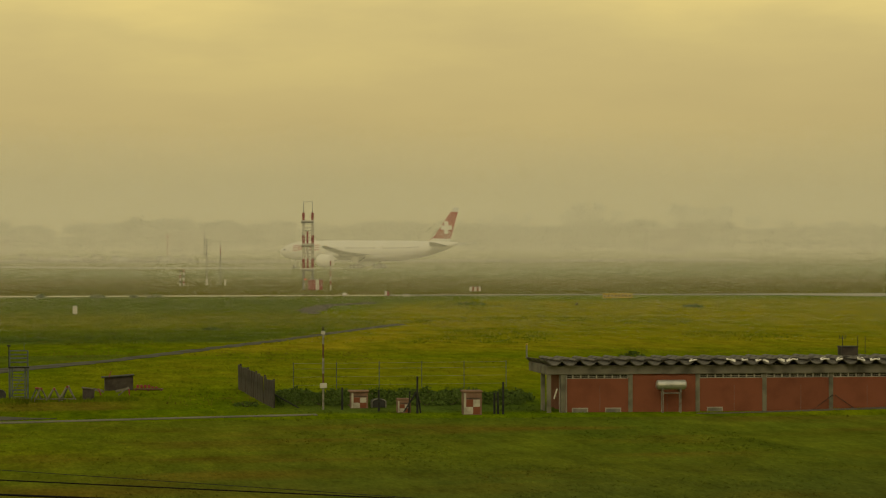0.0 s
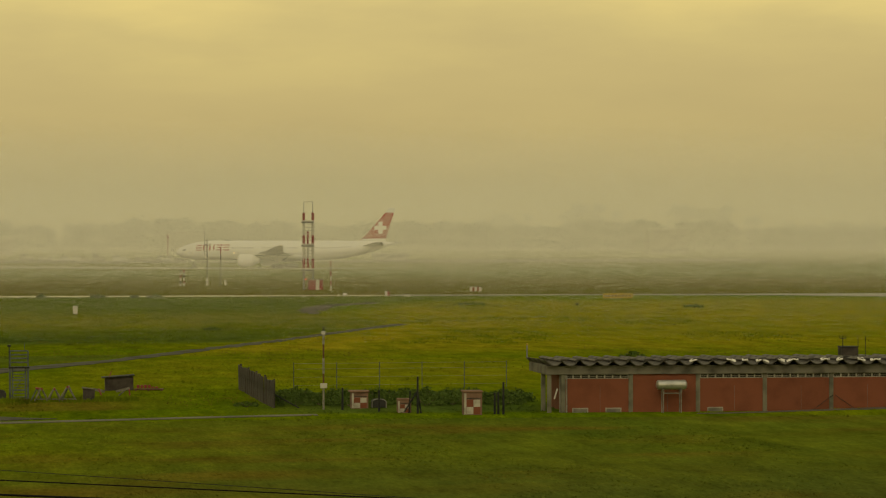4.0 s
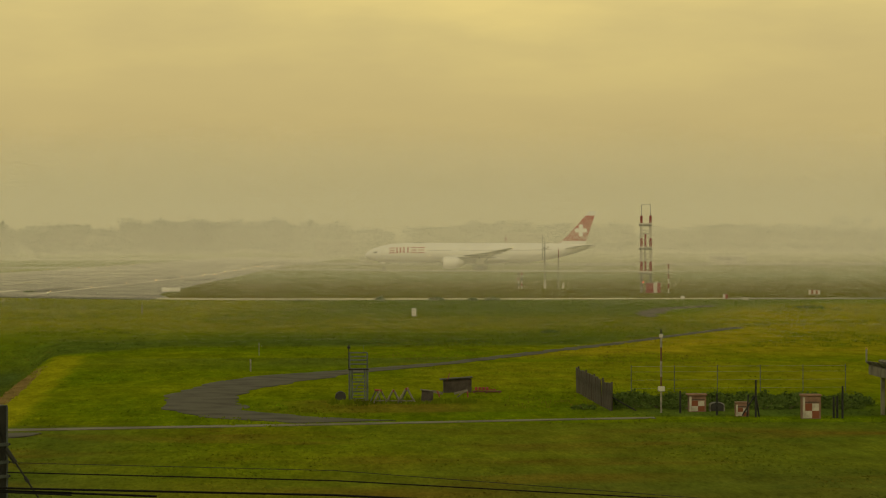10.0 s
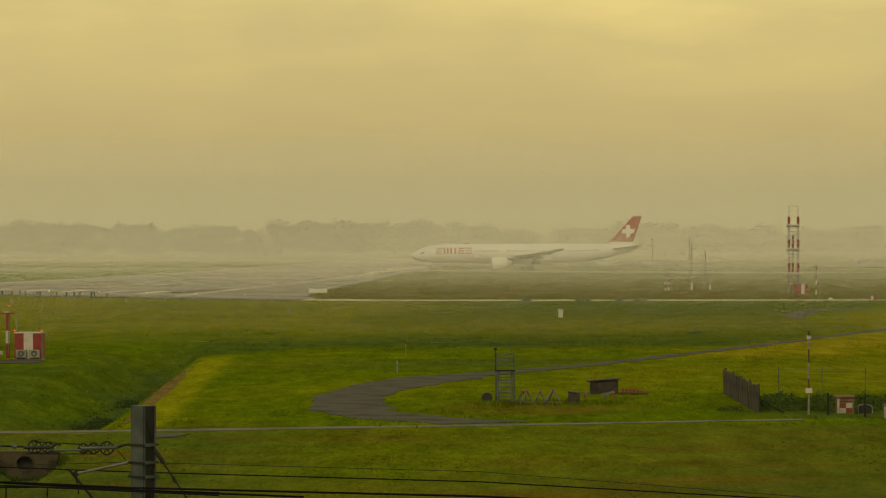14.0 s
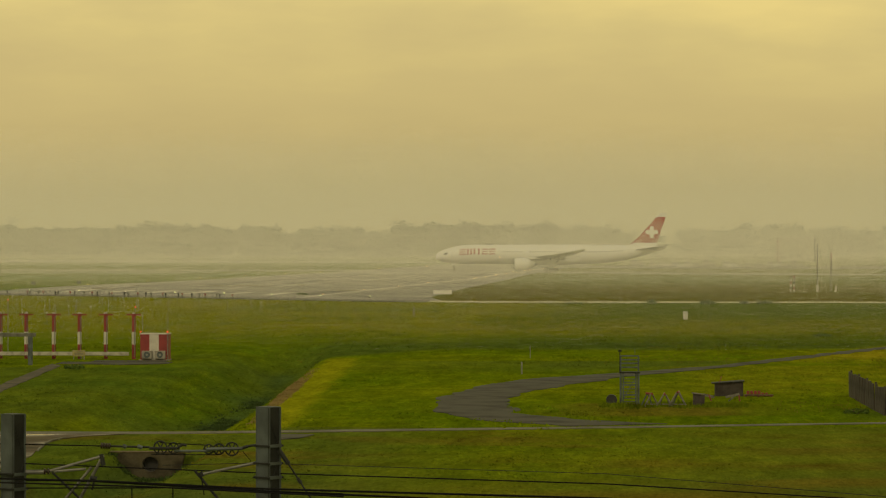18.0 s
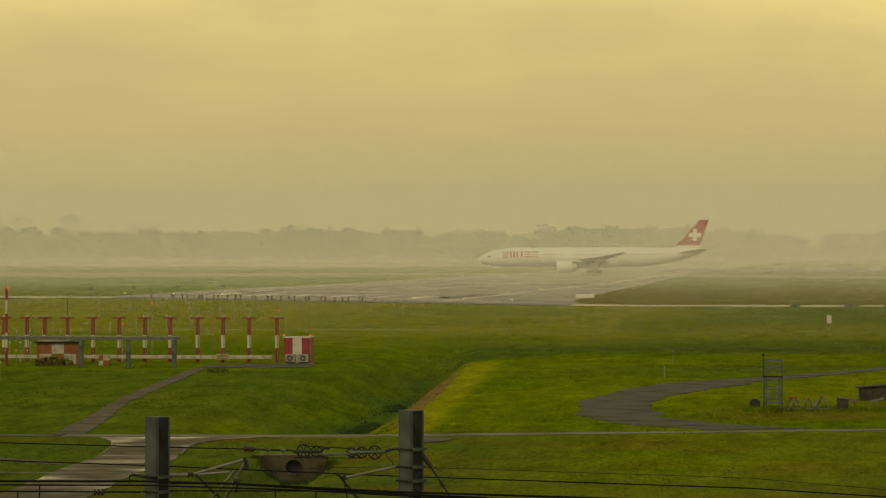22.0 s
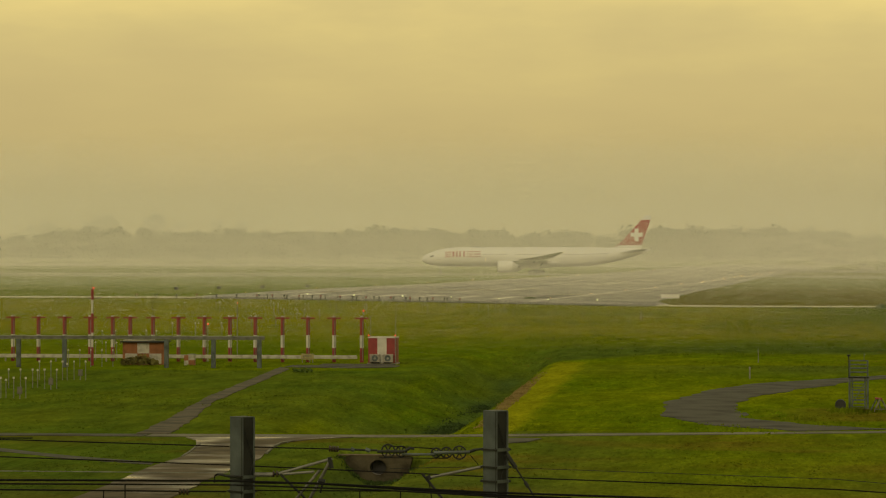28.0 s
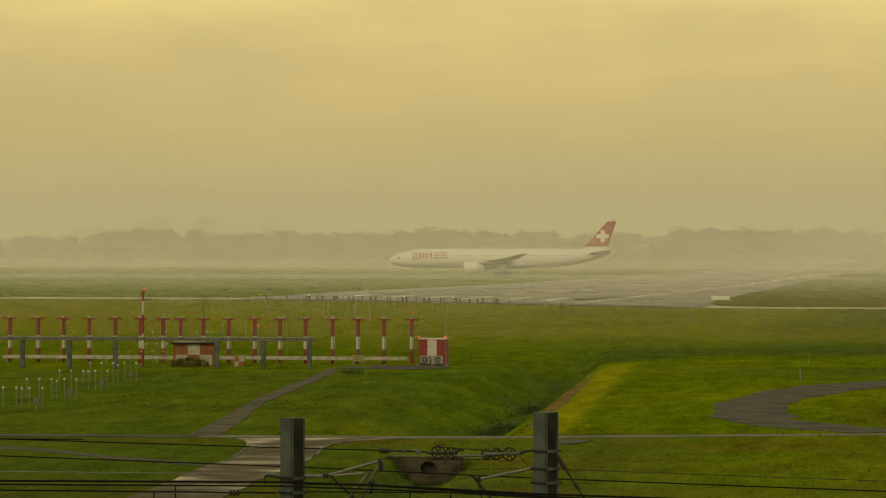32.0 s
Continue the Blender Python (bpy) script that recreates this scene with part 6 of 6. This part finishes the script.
span("feeder_cable", [(-15.921, 49.40, 7.944), (-8.991, 49.40, 7.971), (-6.746, 49.40, 7.916), (-3.895, 49.40, 7.784)], 0.013, "black feeder cable between the poles")
span("feeder_cable", [(-8.684, 49.80, 7.979), (-7.826, 49.80, 7.978), (-5.105, 49.80, 7.826), (-2.671, 49.80, 7.731)], 0.017, "thick black feeder cable between the poles")
span("feeder_cable", [(-16.018, 49.70, 7.844), (-10.115, 49.70, 7.846), (-9.097, 49.70, 7.847)], 0.013, "black feeder cable between the poles")
span("feeder_cable", [(-8.667, 49.70, 7.868), (-6.447, 49.70, 7.880), (-3.918, 49.70, 7.802)], 0.010, "black feeder cable between the poles")
for a, b in (((-10.973, 49.70, 7.855), (-10.973, 49.70, 7.642)), ((-10.643, 49.70, 7.935), (-10.643, 49.70, 7.731)), ((-7.077, 49.70, 7.874), (-7.077, 49.70, 7.722)), ((-6.464, 49.70, 7.880), (-6.465, 49.70, 7.728))):
    span("dropper", [a, b], 0.010, "short dark dropper hanging from the cable")


def insulator(name, a, b, r, n, label):
    a, b = Vector(a), Vector(b)
    t = thing(name, label, "insulator")
    part("core", R(a, b, r * 0.4), STEELDD, t)
    for k in range(n):
        p = a.lerp(b, (k + 0.5) / n)
        d = (b - a).normalized() * 0.012
        part("shed", R(p - d, p + d, r, 14, r * 0.8), INSUL, t)


insulator("insulator", (-7.591, 50.00, 8.484), (-7.436, 50.00, 8.477), 0.05, 4, "ribbed brown porcelain insulator")
insulator("insulator", (-9.821, 49.70, 7.840), (-9.657, 49.70, 7.842), 0.055, 3, "ribbed brown porcelain insulator")
insulator("insulator", (-8.452, 50.00, 8.095), (-8.348, 50.00, 8.096), 0.05, 2, "ribbed brown porcelain insulator")

# tensioning gear
tg = thing("tensioner", "dark spoked pulley wheels of the wire tensioner", "tensioner")
def bar(a, b, r, m=STEELDD, name="bar"):
    return part(name, R(a, b, r), m, tg)
def wheel(c, r, rim):
    bm = bmesh.new()
    n = 20
    for i in range(n):
        a, b = 2 * math.pi * i / n, 2 * math.pi * (i + 1) / n
        rod(bm, (c[0] + r * math.cos(a), c[1], c[2] + r * math.sin(a)), (c[0] + r * math.cos(b), c[1], c[2] + r * math.sin(b)), rim, 6)
    w = part("pulley", bm, STEELDD, tg)
    for i in range(6):
        a = math.pi * i / 3
        part("spoke", R(c, (c[0] + r * math.cos(a), c[1], c[2] + r * math.sin(a)), rim * 0.8, 6), STEELDD, w)
    part("hub", R((c[0], c[1] - 0.04, c[2]), (c[0], c[1] + 0.04, c[2]), r * 0.25, 10), STEELDD, w)


wheel((-6.691, 50.00, 8.457), 0.098, 0.012)
wheel((-6.501, 50.05, 8.447), 0.080, 0.012)
wheel((-5.966, 50.00, 8.437), 0.070, 0.012)
wheel((-5.818, 50.05, 8.435), 0.080, 0.012)
wheel((-5.617, 50.00, 8.440), 0.098, 0.012)
bar((-7.436, 50.00, 8.477), (-6.854, 50.00, 8.464), 0.016)
bar((-6.847, 49.95, 8.450), (-6.437, 49.95, 8.453), 0.022)
bar((-6.486, 50.00, 8.408), (-5.932, 50.00, 8.412), 0.018, STEELD)
bar((-6.443, 50.00, 8.450), (-6.358, 50.00, 8.510), 0.022)
bar((-6.358, 50.00, 8.502), (-6.298, 50.00, 8.494), 0.02)
bar((-6.828, 50.00, 8.354), (-5.804, 50.00, 8.354), 0.007, CABLE)
bar((-6.700, 50.00, 8.533), (-5.974, 50.00, 8.496), 0.007, CABLE)
bar((-5.992, 49.93, 8.441), (-5.456, 49.93, 8.454), 0.024, STEELD)
bar((-5.481, 50.00, 8.449), (-5.379, 50.00, 8.484), 0.024)
bar((-5.379, 50.00, 8.484), (-5.252, 50.00, 8.502), 0.018)
bar((-7.250, 49.96, 8.489), (-7.199, 49.96, 8.464), 0.03, STEELD)
bar((-7.028, 49.96, 8.482), (-6.959, 49.96, 8.457), 0.03, STEELD)
bar((-5.456, 50.00, 8.407), (-5.328, 50.00, 8.256), 0.005, CABLE)

# brackets carrying the wires
br = thing("wire_bracket", "grey tube bracket arms carrying the overhead wire", "bracket")
for a, b, r, m in (((-8.719, 50.00, 8.084), (-8.443, 50.00, 8.086), 0.035, STEELM), ((-8.348, 50.00, 8.104), (-7.548, 50.00, 8.332), 0.022, STEELM), ((-7.548, 50.00, 8.340), (-7.944, 50.00, 7.606), 0.025, STEELM),
                   ((-8.288, 50.00, 8.096), (-7.814, 50.00, 8.134), 0.02, STEELM), ((-7.728, 50.00, 8.160), (-8.116, 50.00, 7.689), 0.022, STEELM), ((-8.322, 50.00, 8.087), (-7.858, 50.00, 7.649), 0.018, STEELDD),
                   ((-7.582, 50.00, 8.357), (-7.548, 50.00, 8.187), 0.035, STEELDD), ((-7.746, 50.00, 8.007), (-7.651, 50.00, 7.982), 0.04, STEELDD), ((-7.685, 50.00, 7.965), (-7.720, 50.00, 7.820), 0.015, STEELDD)):
    part("tube", R(a, b, r), m, br)
br = thing("wire_bracket", "grey tube bracket with a dark steady arm", "bracket")
for a, b, r, m in (((-5.278, 50.00, 8.231), (-6.060, 50.00, 8.064), 0.022, STEELM), ((-6.179, 50.00, 8.122), (-5.805, 50.00, 7.669), 0.02, STEELDD), ((-6.102, 50.00, 8.089), (-6.060, 50.00, 8.022), 0.045, STEELDD),
                   ((-6.077, 50.00, 8.022), (-6.034, 50.00, 7.751), 0.008, CABLE)):
    part("tube", R(a, b, r), m, br)
br = thing("guy_stay", "dark stay rod with an insulator running down from the pole", "stay")
for a, b, r, m in (((-4.903, 49.90, 8.435), (-4.760, 49.90, 8.225), 0.035, STEELDD), ((-4.760, 49.90, 8.225), (-4.422, 49.90, 7.707), 0.013, STEELDD), ((-4.625, 49.90, 8.016), (-4.574, 49.90, 7.941), 0.026, STEELDD)):
    part("rod", R(a, b, r), m, br)
br = thing("wire_anchor", "small curled wire anchor beside the pole", "anchor")
for a, b, r, m in (((-9.334, 50.00, 7.951), (-9.333, 50.00, 8.062), 0.007, CABLE), ((-9.333, 50.00, 8.062), (-9.290, 50.00, 8.088), 0.012, CABLE), ((-9.290, 50.00, 8.088), (-9.082, 50.00, 8.055), 0.018, STEELDD), ((-9.169, 50.00, 8.063), (-8.856, 49.70, 8.069), 0.02, STEELDD)):
    part("rod", R(a, b, r), m, br)

# ===== far buildings and parked vehicles =====
def far_building(x, y, w, h, label):
    t = thing("far_building", label, "building", (x, y, land(x, y)))
    part("wall", B(-w / 2, w / 2, 0, 12, 0, h - 0.6), CONC, t)
    part("roof", B(-w / 2 - 0.6, w / 2 + 0.6, -0.6, 12.6, h - 0.6, h, 0.1), WHITE, t)
    for k in range(int(w / 4)):
        win = part("window", B(-w / 2 + 1.2 + 4 * k, -w / 2 + 3.4 + 4 * k, -0.05, 0.05, 1.5, 3.2), DARK, t)
        part("sill", B(-w / 2 + 1.1 + 4 * k, -w / 2 + 3.5 + 4 * k, -0.12, 0.02, 1.35, 1.5), CONC, win)


for x, y, w, h in ((-2, 1650, 19, 8.5), (92, 1655, 18, 12.0), (330, 1640, 20, 13.0), (152, 1300, 13, 3.2)):
    far_building(x, y, w, h, "low pale building with a white roof far off")


def vehicle(x, y, w, h, label, m):
    t = thing("service_vehicle", label, "vehicle", (x, y, land(x, y) + 0.05), 0, "parked service vehicles")
    part("body", B(-w / 2, w / 2, -1, 1, 0.45, 0.45 + h * 0.55, 0.12), m, t)
    cab = part("cab", B(-w / 2 + 0.1, -w / 2 + w * 0.45, -0.95, 0.95, 0.45 + h * 0.5, 0.45 + h, 0.15), m, t)
    part("windscreen", B(-w / 2 + 0.25, -w / 2 + w * 0.4, -0.97, 0.97, 0.5 + h * 0.62, 0.3 + h), DARK, cab)
    for sx in (-0.32, 0.32):
        for sy in (-0.95, 0.95):
            part("wheel", R((sx * w, sy - 0.12, 0.42), (sx * w, sy + 0.12, 0.42), 0.42, 12), RUBBER, t)


rs = random.Random(14)
for k in range(14):
    vehicle(12 + 4.6 * k + rs.uniform(-1.2, 1.2), 1255 + rs.uniform(0, 60), rs.uniform(3.8, 6.5), rs.uniform(1.3, 2.4), "pale service vehicle parked on the far apron", rs.choice((WHITE, DIRTY, GREYW)))

# ===== birds =====
def bird(label, s=1.0):
    t = thing("bird", label, "bird")
    part("body", loft([[(s * x, s * r * math.cos(a), s * r * math.sin(a)) for a in (2 * math.pi * k / 8 for k in range(8))] for x, r in ((-0.2, 0.01), (-0.12, 0.05), (0.02, 0.06), (0.2, 0.015))]), BLACK, t)
    for d in (-1, 1):
        root = [(-0.1, 0.03 * d, 0.02), (0.08, 0.03 * d, 0.02), (0.08, 0.03 * d, 0.04), (-0.1, 0.03 * d, 0.04)]
        tip = [(0.0, 0.45 * d, 0.22), (0.06, 0.45 * d, 0.22), (0.06, 0.45 * d, 0.23), (0.0, 0.45 * d, 0.23)]
        part("wing", loft([[(s * x, s * y, s * z) for x, y, z in ring] for ring in (root, tip)]), BLACK, t)
    return t


BIRDS = [bird("small dark bird flying over the field", 1.5), bird("small dark bird flying low over the grass", 0.65)]


def motions():
    """The airliner taxis from right to left; birds cross the sky."""
    rows = []
    for t, az, turn, yg in ((0, 4.784, -47.5, 1044), (1.5, 4.132, -39.5, 1052), (3.5, 3.234, -28, 1061), (5.5, 2.366, -19, 1067.4), (7, 1.736, -13, 1070.7), (8.5, 1.100, -8.5, 1072.9), (10, 0.466, -4.5, 1074.2), (12, -0.378, -1.5, 1075), (14, -1.232, 0, 1075), (16, -2.103, 0, 1075), (18, -2.949, 0, 1075), (19, -3.405, 0, 1075), (20, -3.809, 0, 1075), (22, -4.636, 0, 1075), (24, -5.463, 0, 1075), (26, -6.260, 0, 1075), (28, -7.046, 0, 1075), (30, -7.759, 0, 1075), (32, -8.457, 0, 1075)):
        d = radians(turn)
        yn = yg - 37.0 * math.sin(d)
        xg = yn * math.tan(radians(az)) + 37.0 * math.cos(d)
        zg = 0.35 * land(xg - 31, yn) + 0.65 * land(xg, yg)
        rows.append((t, pose(xg, yg, zg - 0.13, 0, 0, turn)))
    walk(PLANE, rows)
    a, b = Vector((16.77, 520.0, 37.26)), Vector((9.92, 520.0, 41.68))
    v = (b - a) / 0.5
    walk(BIRDS[0], [(0, pose(90, 520, 0.08)), (13.9, pose(90, 520, 0.08)), (14.8, Matrix.Translation(a - v * 0.7)), (15.5, Matrix.Translation(a)), (16.0, Matrix.Translation(b)),
                    (17.5, Matrix.Translation(b + v * 1.5)), (32, pose(-160, 520, 160))])
    walk(BIRDS[1], [(0, pose(140, 300, 0.08)), (6.6, pose(140, 300, 0.08)), (7.9, pose(20, 330, 1.6, 0, 0, 10)), (8.5, pose(15.86, 330, 1.79, 0, 0, 20)), (8.8, pose(14.70, 330, 2.29, 0, 0, 20)),
                    (9.0, pose(13.79, 330, 1.96, 0, 0, 20)), (9.2, pose(12.94, 330, 1.17, 0, 0, 20)), (9.8, pose(9, 330, 0.5, 0, 0, 10)), (11.2, pose(-90, 330, 3, 0, 0, 10)), (32, pose(-220, 330, 6, 0, 0, 0))])


motions()
